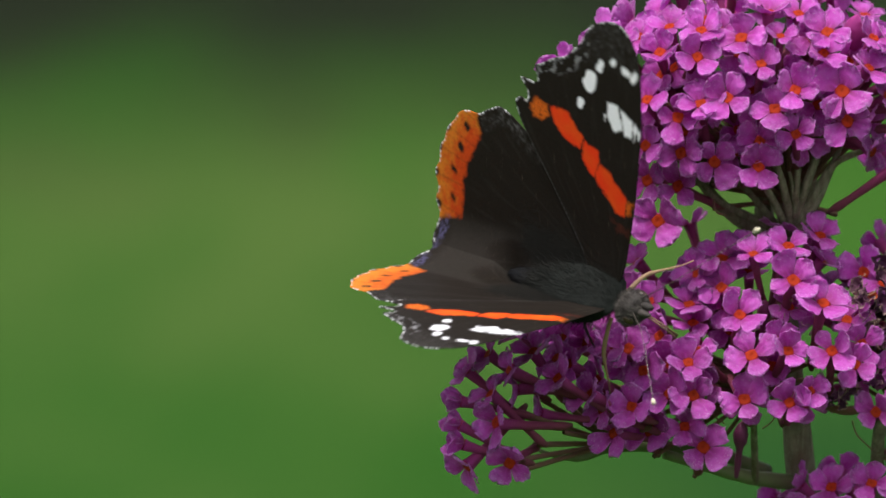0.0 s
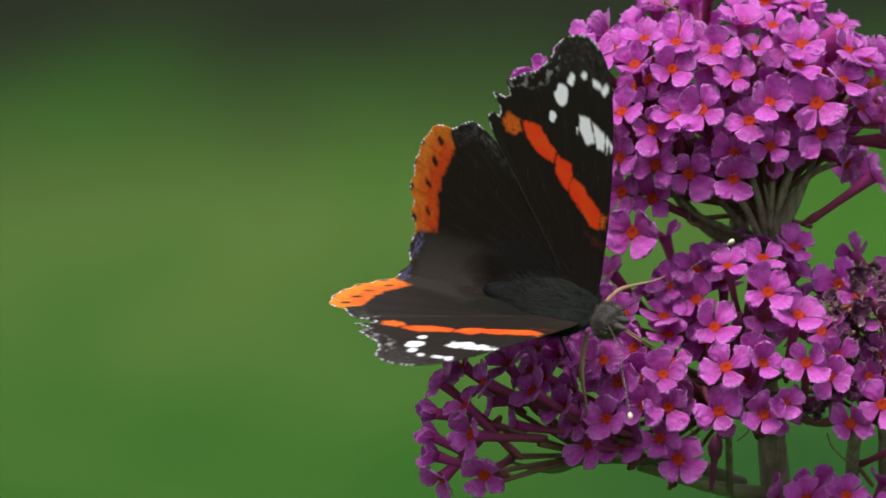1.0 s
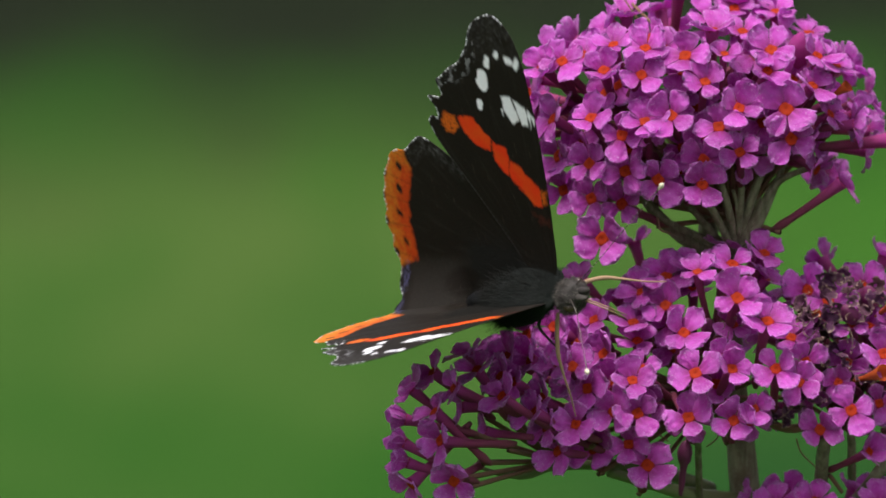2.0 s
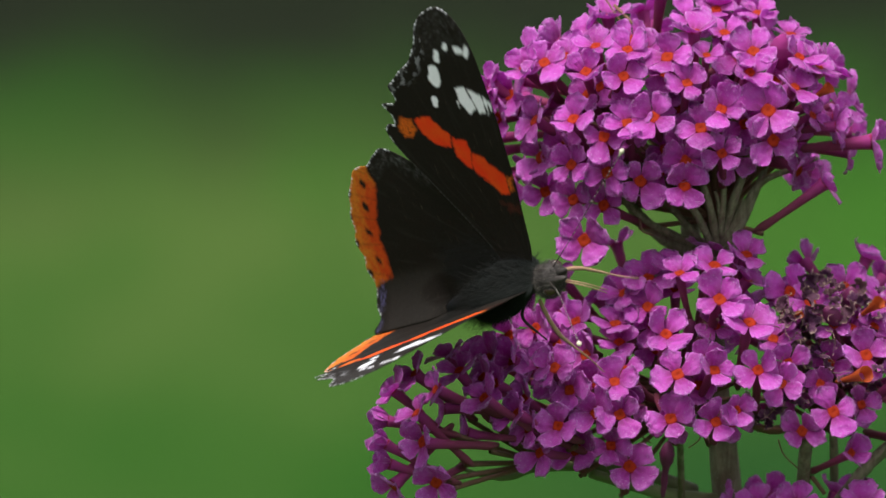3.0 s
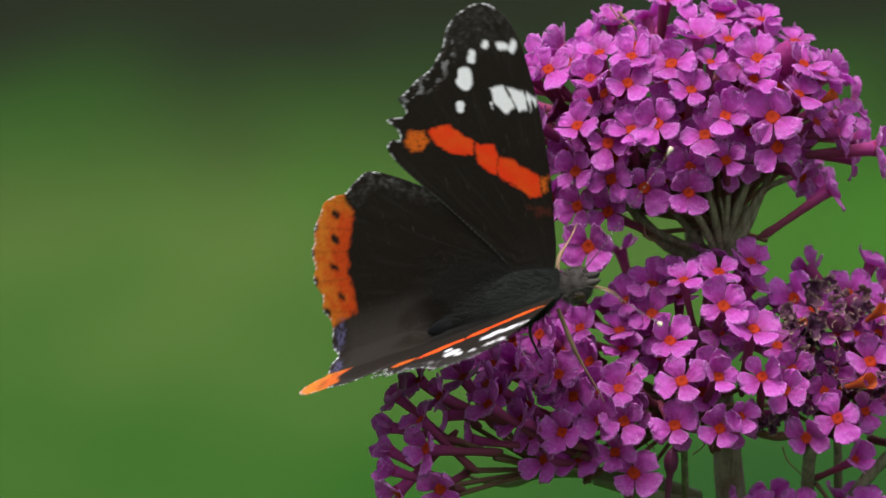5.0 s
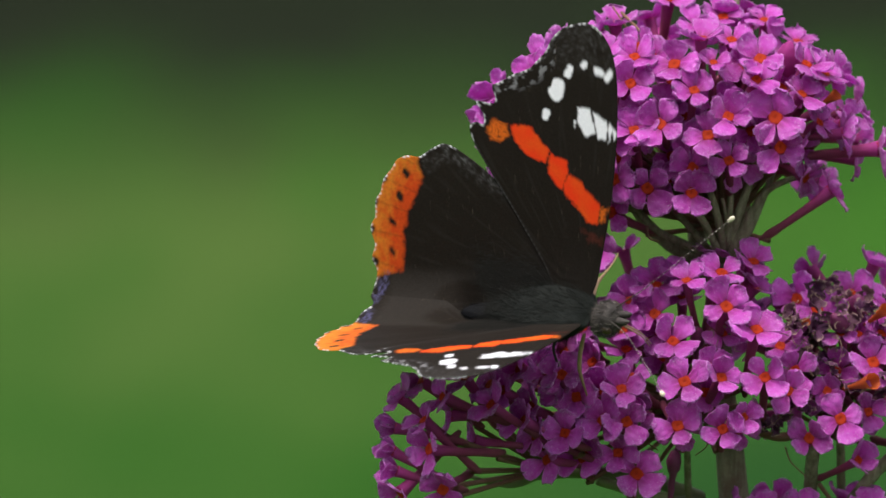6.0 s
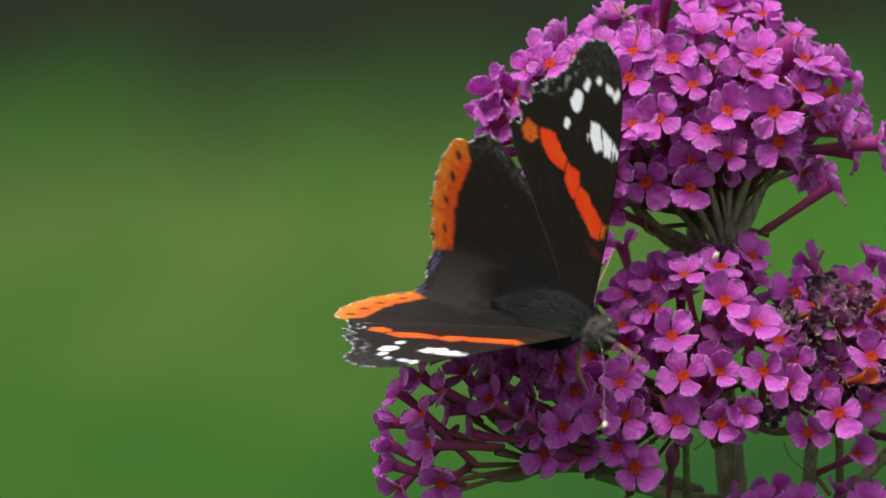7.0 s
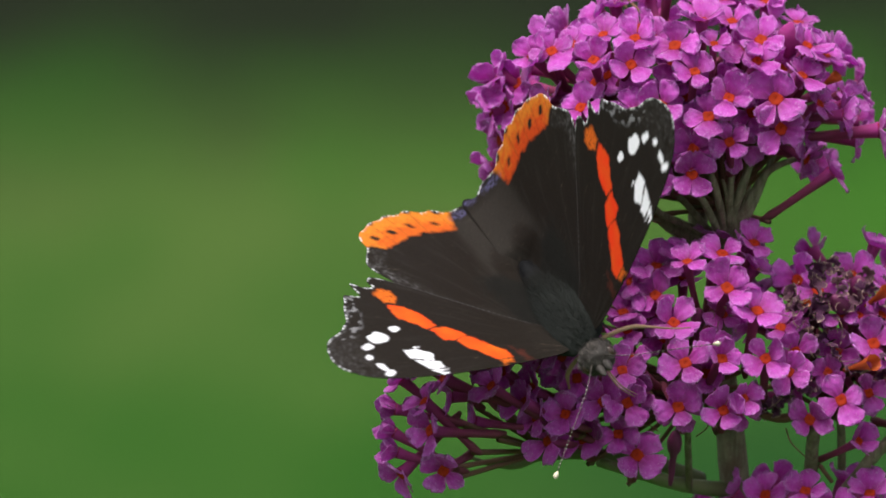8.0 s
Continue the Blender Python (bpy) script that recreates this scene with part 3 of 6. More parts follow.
floret(11.1, 14.5, 6.0, -59, 26, 30, 0.98, (32.8, 14.0, 2.8))
floret(26.2, 16.5, 4.0, 0, 43, 10, 0.89, (32.8, 14.0, 2.8))
floret(11.8, 10.1, 8.0, -46, 7, 40, 0.98, (32.8, 14.0, 2.8))
floret(12.4, 6.1, 9.0, -22, -1, 20, 0.93, (32.8, 14.0, 2.8))
floret(26.3, 30.0, 12.0, 11, 52, 45, 1.07, (29.1, 17.0, 21.7))
floret(28.2, 15.8, 5.0, -5, 30, 25, 0.89, (32.8, 14.0, 2.8))
floret(26.5, 11.1, 4.0, -21, 5, 15, 0.93, (32.8, 14.0, 2.8))
floret(35.9, 14.1, 4.0, 8, 5, 20, 0.93, (32.8, 14.0, 2.8))
floret(6.1, 18.9, 13.0, -72, 34, 30, 0.98, (32.8, 14.0, 2.8))
floret(5.3, 17.2, 13.0, -46, 14, 30, 1.02, (32.8, 14.0, 2.8))
floret(5.0, 14.4, 13.0, -72, -9, 30, 1.02, (32.8, 14.0, 2.8))
floret(6.7, 14.8, 13.0, -33, -4, 30, 1.02, (32.8, 14.0, 2.8))
floret(6.1, 10.8, 13.0, -64, -6, 30, 0.98, (32.8, 14.0, 2.8))
floret(5.0, 7.6, 16.0, -67, -15, 30, 0.90, (32.8, 14.0, 2.8))
floret(8.2, 17.6, 13.0, -40, 22, 30, 0.98, (32.8, 14.0, 2.8))
floret(8.2, 7.5, 13.0, -39, -21, 30, 0.98, (32.8, 14.0, 2.8))
floret(24.5, -4.2, 7.3, -6, 50, 60, 1.11, (30.1, 16.0, -18.8))
floret(21.7, -6.0, 6.5, -27, 42, 15, 0.93, (30.1, 16.0, -18.8))
floret(28.1, -3.6, -0.4, -13, 55, 45, 0.80, (30.1, 16.0, -18.8))
floret(32.3, -2.7, 1.2, 8, 51, 35, 1.02, (30.1, 16.0, -18.8))
floret(32.8, -6.7, -1.9, 11, 31, 30, 1.11, (30.1, 16.0, -18.8))
floret(36.3, -9.4, -2.1, 14, 44, 20, 1.07, (30.1, 16.0, -18.8))
floret(26.5, -10.8, -0.9, 8, 36, 45, 1.02, (30.1, 16.0, -18.8))
floret(27.8, -15.5, -4.9, -4, 27, 20, 1.07, (30.1, 16.0, -18.8))
floret(32.1, -15.0, -4.5, 19, 29, 0, 0.98, (30.1, 16.0, -18.8))
floret(37.3, -15.0, -3.0, 0, 32, 30, 0.98, (30.1, 16.0, -18.8))
floret(27.0, -20.7, -4.4, 0, 18, 10, 1.02, (30.1, 16.0, -18.8))
floret(32.3, -21.1, -3.7, 4, 18, 25, 0.93, (30.1, 16.0, -18.8))
floret(34.7, -19.7, -3.5, 12, 7, 30, 0.80, (30.1, 16.0, -18.8))
floret(15.9, -24.3, -0.3, -12, 11, 30, 1.16, (30.1, 16.0, -18.8))
floret(20.0, -23.9, -2.2, -12, 11, 0, 0.89, (30.1, 16.0, -18.8))
floret(22.2, -26.4, -1.3, 5, 20, 50, 1.11, (30.1, 16.0, -18.8))
floret(21.0, -20.2, -3.8, 4, 16, 30, 0.98, (30.1, 16.0, -18.8))
floret(21.5, -15.1, -0.8, -20, 24, 20, 0.93, (30.1, 16.0, -18.8))
floret(20.4, -16.4, -2.8, 1, 35, 10, 0.93, (30.1, 16.0, -18.8))
floret(21.1, -11.8, 4.1, -16, 45, 45, 0.93, (30.1, 16.0, -18.8))
floret(16.0, -9.3, 6.8, -31, 40, 30, 0.93, (30.1, 16.0, -18.8))
floret(20.6, -9.6, 4.9, -9, 52, 20, 0.93, (30.1, 16.0, -18.8))
floret(24.5, -7.6, 5.1, -21, 30, 50, 0.98, (30.1, 16.0, -18.8))
floret(17.1, -13.3, 3.9, -36, 22, 45, 0.98, (30.1, 16.0, -18.8))
floret(36.2, -1.4, 6.0, 26, 48, 20, 0.93, (30.1, 16.0, -18.8))
floret(40.1, -16.6, 0.0, 9, 12, 60, 0.93, (30.1, 16.0, -18.8))
floret(17.8, -18.7, 4.0, 4, 26, 20, 0.93, (30.1, 16.0, -18.8))
floret(14.4, -19.6, -1.5, -20, 53, 40, 1.02, (30.1, 16.0, -18.8))
floret(11.7, -14.2, -4.0, -43, 31, 30, 0.93, (30.1, 16.0, -18.8))
floret(8.4, -13.9, -2.8, -55, 23, 20, 0.93, (30.1, 16.0, -18.8))
floret(11.8, -10.6, 5.0, -48, 20, 40, 0.93, (30.1, 16.0, -18.8))
floret(11.6, -24.7, -4.0, -42, 6, 40, 0.89, (30.1, 16.0, -18.8))
floret(13.3, -16.5, -3.0, -55, 20, 20, 0.93, (30.1, 16.0, -18.8))
floret(6.3, -16.5, -5.0, -40, 19, 15, 0.93, (30.1, 16.0, -18.8))
floret(-0.6, -28.0, -12.0, -18, -12, 55, 0.98, (11.8, 8.0, -26.1))
floret(-2.2, -23.3, -11.0, -54, 7, 30, 1.02, (11.8, 8.0, -26.1))
floret(-2.8, -19.9, -10.0, -56, 42, 22, 0.93, (11.8, 8.0, -26.1))
floret(-6.2, -20.9, -8.0, -88, 12, 46, 0.84, (11.8, 8.0, -26.1), shut=50)
floret(-6.4, -23.6, -10.0, -80, 30, 54, 0.84, (11.8, 8.0, -26.1), shut=52)
floret(-6.0, -25.9, -10.0, -78, 20, 60, 0.84, (11.8, 8.0, -26.1), shut=46)
floret(-5.6, -28.4, -10.0, -58, -37, 70, 1.02, (11.8, 8.0, -26.1))
floret(-0.6, -17.1, -10.0, -61, 24, 55, 0.93, (11.8, 8.0, -26.1))
floret(-3.1, -15.3, -6.1, -61, 37, 18, 0.93, (11.8, 8.0, -26.1))
floret(2.1, -15.0, -5.9, -42, 47, 5, 0.93, (11.8, 8.0, -26.1))
floret(5.0, -18.1, -10.0, -46, 30, 50, 0.93, (11.8, 8.0, -26.1))
floret(1.1, -13.3, 3.6, -68, 58, 80, 0.89, (11.8, 8.0, -26.1))
floret(4.4, -13.3, 3.6, -35, 44, 40, 0.93, (11.8, 8.0, -26.1))
floret(46.4, -20.0, 3.0, 3, 13, 20, 1.02, (45.1, 18.0, -21.6))
floret(42.7, -22.3, 3.0, -1, 9, 54, 0.93, (45.1, 18.0, -21.6))
floret(50.3, -13.3, 4.0, 12, 24, 10, 1.07, (45.1, 18.0, -21.6))
floret(49.8, -19.2, 6.0, 15, 13, 7, 0.80, (45.1, 18.0, -21.6))
floret(41.5, -5.8, 9.0, -9, 21, 78, 1.02, (45.1, 18.0, -21.6))
floret(43.8, -7.2, 7.0, 6, 45, 8, 1.07, (45.1, 18.0, -21.6))
floret(49.0, -4.7, 14.0, 19, 65, 60, 0.89, (45.1, 18.0, -21.6))
floret(52.4, -7.0, 12.0, 36, 55, 5, 0.98, (45.1, 18.0, -21.6))
floret(46.6, -9.8, 5.0, -7, 44, 48, 0.84, (45.1, 18.0, -21.6))
floret(44.9, -16.7, 5.0, -10, 12, 60, 0.76, (45.1, 18.0, -21.6))
floret(39.3, -11.4, 4.0, 9, 42, 72, 0.93, (45.1, 18.0, -21.6))
floret(41.0, -14.3, 2.0, -5, 8, 25, 0.98, (45.1, 18.0, -21.6))
floret(48.7, -10.0, 8.0, 7, 51, 50, 0.84, (45.1, 18.0, -21.6))
floret(51.4, -10.0, 8.0, 30, 37, 50, 0.93, (45.1, 18.0, -21.6))
floret(40.6, -11.3, 6.0, -10, 17, 70, 0.80, (45.1, 18.0, -21.6))
floret(54.0, -16.7, 6.0, 43, 25, 60, 1.02, (45.1, 18.0, -21.6))
floret(54.8, -10.7, 8.0, 19, 31, 60, 1.02, (45.1, 18.0, -21.6))
floret(55.4, -23.4, 8.0, 28, 0, 70, 1.02, (45.1, 18.0, -21.6))
floret(37.6, -31.3, 8.0, -13, 39, 85, 0.98, (43.6, 16.0, -38.4))
floret(42.3, -30.8, 6.0, 4, 42, 65, 0.98, (43.6, 16.0, -38.4))
floret(45.6, -32.4, 6.0, 17, 48, 25, 0.98, (43.6, 16.0, -38.4))
floret(50.0, -31.1, 7.0, -7, 53, 0, 0.98, (43.6, 16.0, -38.4))
floret(34.0, -34.8, 8.0, -29, 8, 30, 0.98, (43.6, 16.0, -38.4))
floret(53.4, -33.5, 8.0, 26, 32, 50, 0.98, (43.6, 16.0, -38.4))
floret(39.2, -35.4, 4.0, 0, 30, 20, 0.98, (43.6, 16.0, -38.4))
floret(47.9, -36.4, 4.0, 6, 17, 60, 0.98, (43.6, 16.0, -38.4))
floret(48.6, -24.9, 6.0, 38, 22, 45, 0.80, (45.7, 13.0, -29.9), shut=28)
floret(8.1, -11.0, 5.0, -34, 2, 20, 0.93, (30.1, 16.0, -18.8))
floret(11.2, -10.1, 5.0, -20, 22, 50, 0.93, (30.1, 16.0, -18.8))
floret(5.6, -13.6, -1.6, -44, 24, 70, 0.93, (30.1, 16.0, -18.8))
floret(13.8, -12.1, 6.0, -35, 23, 35, 0.93, (30.1, 16.0, -18.8))
floret(13.3, -14.7, -5.7, -13, 27, 60, 0.98, (30.1, 16.0, -18.8))
floret(15.1, -17.3, -4.0, -28, 7, 10, 0.98, (30.1, 16.0, -18.8))
floret(18.2, -20.0, -4.0, -20, 13, 40, 0.98, (30.1, 16.0, -18.8))
floret(13.7, -21.5, -6.0, -21, 17, 75, 0.93, (30.1, 16.0, -18.8))
floret(18.4, -16.6, 0.1, -22, 12, 25, 0.93, (30.1, 16.0, -18.8))
# the back and the inside of the heads
floret(33.0, 28.0, 15.0, 79, 85, 16, 0.93, (32.8, 14.0, 2.8))
floret(24.2, 27.5, 18.7, -143, 69, 21, 0.93, (32.8, 14.0, 2.8))
floret(36.1, 28.0, 21.4, 145, 52, 3, 0.93, (32.8, 14.0, 2.8))
floret(18.0, 25.9, 13.5, -75, 38, 8, 0.93, (32.8, 14.0, 2.8))
floret(25.5, 26.2, 25.1, -156, 35, 23, 0.93, (32.8, 14.0, 2.8))
floret(43.1, 24.0, 19.1, 107, 55, 14, 0.93, (32.8, 14.0, 2.8))
floret(14.0, 24.0, 19.5, -110, 30, 40, 0.93, (32.8, 14.0, 2.8))
floret(35.0, 23.5, 27.6, 156, 31, 35, 0.93, (32.8, 14.0, 2.8))
floret(46.2, 21.3, 12.0, 93, 33, 59, 0.93, (32.8, 14.0, 2.8))
floret(17.5, 21.9, 27.0, -145, 37, 52, 0.93, (32.8, 14.0, 2.8))
floret(46.0, 20.9, 25.0, 140, 27, 70, 0.93, (32.8, 14.0, 2.8))
floret(10.1, 19.4, 15.6, -90, 16, 25, 0.93, (32.8, 14.0, 2.8))
floret(28.4, 19.1, 30.8, -177, 5, 78, 0.93, (32.8, 14.0, 2.8))
floret(48.9, 17.4, 17.0, 101, 25, 26, 0.93, (32.8, 14.0, 2.8))
floret(10.1, 17.4, 24.5, -134, 11, 84, 0.93, (32.8, 14.0, 2.8))
floret(40.4, 16.1, 28.7, 144, -1, 26, 0.93, (32.8, 14.0, 2.8))
floret(20.3, 14.5, 30.5, -149, 1, 59, 0.93, (32.8, 14.0, 2.8))
floret(49.1, 13.3, 22.5, 105, 0, 52, 0.93, (32.8, 14.0, 2.8))
floret(7.0, 12.6, 19.2, -99, -3, 42, 0.93, (32.8, 14.0, 2.8))
floret(33.3, 11.6, 30.9, 173, -2, 2, 0.93, (32.8, 14.0, 2.8))
floret(48.5, 10.8, 13.7, 84, -3, 22, 0.93, (32.8, 14.0, 2.8))
floret(14.5, 9.8, 26.4, -126, 5, 8, 0.93, (32.8, 14.0, 2.8))
floret(44.0, 8.5, 26.5, 146, -8, 83, 0.93, (32.8, 14.0, 2.8))
floret(10.8, 8.8, 13.6, -89, -19, 18, 0.93, (32.8, 14.0, 2.8))
floret(26.0, 7.3, 28.5, -152, -6, 43, 0.93, (32.8, 14.0, 2.8))
floret(29.6, 25.2, 10.2, 4, 58, 66, 0.93, (32.8, 14.0, 2.8))
floret(36.5, 23.4, 11.6, 61, 68, 53, 0.93, (32.8, 14.0, 2.8))
floret(24.1, 22.9, 8.3, -14, 29, 76, 0.93, (32.8, 14.0, 2.8))
floret(34.1, 21.9, 7.0, 35, 40, 34, 0.93, (32.8, 14.0, 2.8))
floret(17.4, 21.4, 10.1, -60, 29, 13, 0.93, (32.8, 14.0, 2.8))
floret(42.0, 20.9, 13.0, 73, 33, 56, 0.93, (32.8, 14.0, 2.8))
floret(27.1, 20.0, 5.1, -2, 27, 78, 0.93, (32.8, 14.0, 2.8))
floret(39.6, 19.2, 7.3, 30, 28, 35, 0.93, (32.8, 14.0, 2.8))
floret(18.9, 18.5, 6.3, -44, 21, 35, 0.93, (32.8, 14.0, 2.8))
floret(32.2, 17.3, 4.1, 15, 6, 71, 0.93, (32.8, 14.0, 2.8))
floret(13.2, 16.9, 11.4, -90, 19, 16, 0.93, (32.8, 14.0, 2.8))
floret(44.2, 16.5, 9.9, 69, 25, 29, 0.93, (32.8, 14.0, 2.8))
floret(23.0, 15.7, 3.3, -18, 26, 51, 0.93, (32.8, 14.0, 2.8))
floret(37.5, 14.6, 5.3, 27, 25, 22, 0.93, (32.8, 14.0, 2.8))
floret(16.3, 14.0, 7.9, -38, 9, 76, 0.93, (32.8, 14.0, 2.8))
floret(28.9, 12.8, 2.6, 0, -4, 87, 0.93, (32.8, 14.0, 2.8))
floret(41.9, 11.9, 7.9, 55, -7, 56, 0.93, (32.8, 14.0, 2.8))
floret(20.1, 11.0, 4.9, -29, 7, 54, 0.93, (32.8, 14.0, 2.8))
floret(34.3, 10.0, 4.4, 26, -23, 70, 0.93, (32.8, 14.0, 2.8))
floret(16.3, 9.7, 10.7, -77, -1, 48, 0.93, (32.8, 14.0, 2.8))
floret(42.3, 9.4, 12.1, 78, -1, 33, 0.93, (32.8, 14.0, 2.8))
floret(26.1, 8.6, 5.5, 9, -17, 64, 0.93, (32.8, 14.0, 2.8))
floret(29.7, 26.6, 9.0, 6, 44, 19, 0.93, (32.8, 14.0, 2.8))
floret(38.6, 24.6, 10.6, 66, 38, 67, 0.93, (32.8, 14.0, 2.8))
floret(22.6, 24.1, 6.2, -32, 38, 49, 0.93, (32.8, 14.0, 2.8))
floret(35.1, 22.0, 5.4, 9, 32, 26, 0.93, (32.8, 14.0, 2.8))
floret(15.0, 21.4, 9.1, -53, 47, 61, 0.93, (32.8, 14.0, 2.8))
floret(45.7, 21.2, 12.4, 87, 32, 7, 0.93, (32.8, 14.0, 2.8))
floret(26.5, 20.0, 2.2, 1, 28, 60, 0.93, (32.8, 14.0, 2.8))
floret(41.9, 18.6, 5.6, 53, 19, 27, 0.93, (32.8, 14.0, 2.8))
floret(17.2, 17.5, 4.9, -48, 18, 49, 0.93, (32.8, 14.0, 2.8))
floret(33.0, 16.1, 1.4, 21, 32, 55, 0.93, (32.8, 14.0, 2.8))
floret(10.5, 15.3, 10.7, -65, -9, 11, 0.93, (32.8, 14.0, 2.8))
floret(46.7, 14.8, 9.1, 69, 6, 65, 0.93, (32.8, 14.0, 2.8))
floret(22.3, 13.7, 1.9, -24, 7, 69, 0.93, (32.8, 14.0, 2.8))
floret(38.6, 12.4, 3.9, 32, 8, 55, 0.93, (32.8, 14.0, 2.8))
floret(14.5, 11.4, 6.9, -46, -4, 47, 0.93, (32.8, 14.0, 2.8))
floret(28.9, 9.7, 1.5, -5, 8, 61, 0.93, (32.8, 14.0, 2.8))
floret(42.4, 8.5, 7.6, 54, -25, 34, 0.93, (32.8, 14.0, 2.8))
floret(31.9, -0.9, 12.0, 96, 79, 6, 0.93, (30.1, 16.0, -18.8))
floret(21.1, -0.2, 24.5, -122, 70, 82, 0.93, (30.1, 16.0, -18.8))
floret(35.6, -2.0, 20.0, 138, 52, 0, 0.93, (30.1, 16.0, -18.8))
floret(14.7, -4.6, 18.0, -58, 43, 85, 0.93, (30.1, 16.0, -18.8))
floret(23.3, -5.2, 32.6, -181, 53, 12, 0.93, (30.1, 16.0, -18.8))
floret(10.4, -8.7, 20.4, -118, 48, 73, 0.93, (30.1, 16.0, -18.8))
floret(33.7, -10.6, 26.6, 175, 14, 78, 0.93, (30.1, 16.0, -18.8))
floret(15.9, -13.8, 31.2, -160, 20, 30, 0.93, (30.1, 16.0, -18.8))
floret(26.7, -18.9, 28.1, -165, -3, 55, 0.93, (30.1, 16.0, -18.8))
floret(27.8, -5.5, 7.8, -1, 52, 35, 0.93, (30.1, 16.0, -18.8))
floret(18.9, -6.8, 18.8, -83, 54, 76, 0.93, (30.1, 16.0, -18.8))
floret(35.2, -7.2, 8.1, 64, 45, 83, 0.93, (30.1, 16.0, -18.8))
floret(22.4, -8.4, 12.7, -21, 43, 12, 0.93, (30.1, 16.0, -18.8))
floret(32.4, -9.8, 3.4, 31, 35, 25, 0.93, (30.1, 16.0, -18.8))
floret(16.2, -11.1, 15.0, -63, 12, 56, 0.93, (30.1, 16.0, -18.8))
floret(25.5, -12.6, 7.7, -20, 4, 48, 0.93, (30.1, 16.0, -18.8))
floret(17.7, -15.2, 6.9, -15, 16, 5, 0.93, (30.1, 16.0, -18.8))
floret(30.4, -16.8, 0.4, 5, 0, 79, 0.93, (30.1, 16.0, -18.8))
floret(22.6, -19.3, 2.3, -21, 6, 48, 0.93, (30.1, 16.0, -18.8))
floret(34.4, -21.2, 3.3, 28, -14, 2, 0.93, (30.1, 16.0, -18.8))
floret(27.9, -3.2, 7.3, 3, 64, 15, 0.93, (30.1, 16.0, -18.8))
floret(36.4, -4.4, 7.5, 68, 51, 82, 0.93, (30.1, 16.0, -18.8))
floret(21.7, -5.7, 11.7, -19, 41, 76, 0.93, (30.1, 16.0, -18.8))
floret(33.3, -6.8, 1.9, 28, 42, 66, 0.93, (30.1, 16.0, -18.8))
floret(14.4, -8.3, 9.3, -54, 8, 36, 0.93, (30.1, 16.0, -18.8))
floret(25.2, -9.8, 6.4, -8, 21, 77, 0.93, (30.1, 16.0, -18.8))
floret(16.0, -12.5, 9.7, -39, 21, 33, 0.93, (30.1, 16.0, -18.8))
floret(31.0, -13.9, -1.8, 24, 21, 25, 0.93, (30.1, 16.0, -18.8))
floret(10.6, -15.1, -1.2, -67, 14, 46, 0.93, (30.1, 16.0, -18.8))
floret(20.7, -16.8, -0.7, -4, 1, 31, 0.93, (30.1, 16.0, -18.8))
floret(27.1, -21.0, -0.8, 15, -16, 21, 0.93, (30.1, 16.0, -18.8))
floret(50.9, -1.9, 17.0, 92, 68, 7, 0.93, (45.1, 18.0, -21.6))
floret(43.7, -2.3, 21.2, -136, 39, 3, 0.93, (45.1, 18.0, -21.6))
floret(53.2, -4.3, 24.4, 132, 37, 80, 0.93, (45.1, 18.0, -21.6))
floret(39.2, -6.1, 15.2, -73, 50, 25, 0.93, (45.1, 18.0, -21.6))
floret(45.3, -7.6, 28.6, -181, 26, 34, 0.93, (45.1, 18.0, -21.6))
floret(58.5, -10.2, 21.2, 98, 17, 38, 0.93, (45.1, 18.0, -21.6))
floret(36.7, -11.2, 22.0, -115, 30, 43, 0.93, (45.1, 18.0, -21.6))
floret(52.0, -13.7, 30.0, 172, 4, 48, 0.93, (45.1, 18.0, -21.6))
floret(41.0, -17.3, 28.0, -144, -14, 1, 0.93, (45.1, 18.0, -21.6))
floret(56.7, -19.5, 24.9, 138, -6, 52, 0.93, (45.1, 18.0, -21.6))
floret(37.9, -20.0, 17.5, -92, -12, 39, 0.93, (45.1, 18.0, -21.6))
floret(48.0, -5.2, 11.5, 7, 44, 29, 0.93, (45.1, 18.0, -21.6))
floret(41.2, -6.6, 15.7, -76, 53, 15, 0.93, (45.1, 18.0, -21.6))
floret(53.8, -7.1, 12.7, 61, 39, 87, 0.93, (45.1, 18.0, -21.6))
floret(44.0, -9.0, 9.6, -30, 39, 79, 0.93, (45.1, 18.0, -21.6))
floret(51.1, -10.8, 8.3, 21, 22, 18, 0.93, (45.1, 18.0, -21.6))
floret(40.0, -12.4, 12.2, -56, 21, 80, 0.93, (45.1, 18.0, -21.6))
floret(56.5, -13.1, 14.9, 99, 7, 50, 0.93, (45.1, 18.0, -21.6))
floret(46.1, -14.4, 6.9, -23, 6, 64, 0.93, (45.1, 18.0, -21.6))
floret(53.7, -16.5, 10.2, 52, 10, 13, 0.93, (45.1, 18.0, -21.6))
floret(41.9, -18.0, 9.7, -32, -15, 57, 0.93, (45.1, 18.0, -21.6))
floret(49.0, -19.9, 9.1, 20, -22, 70, 0.93, (45.1, 18.0, -21.6))
floret(47.1, -30.0, 16.0, 96, 63, 58, 0.93, (43.6, 16.0, -38.4))
floret(39.0, -30.0, 19.3, -150, 40, 23, 0.93, (43.6, 16.0, -38.4))
floret(49.4, -30.9, 21.6, 140, 51, 83, 0.93, (43.6, 16.0, -38.4))
floret(34.2, -31.4, 14.6, -86, 42, 16, 0.93, (43.6, 16.0, -38.4))
floret(40.7, -31.9, 25.4, -162, 39, 1, 0.93, (43.6, 16.0, -38.4))
floret(57.0, -32.5, 19.7, 121, 23, 76, 0.93, (43.6, 16.0, -38.4))
floret(31.4, -33.1, 19.9, -116, 21, 21, 0.93, (43.6, 16.0, -38.4))
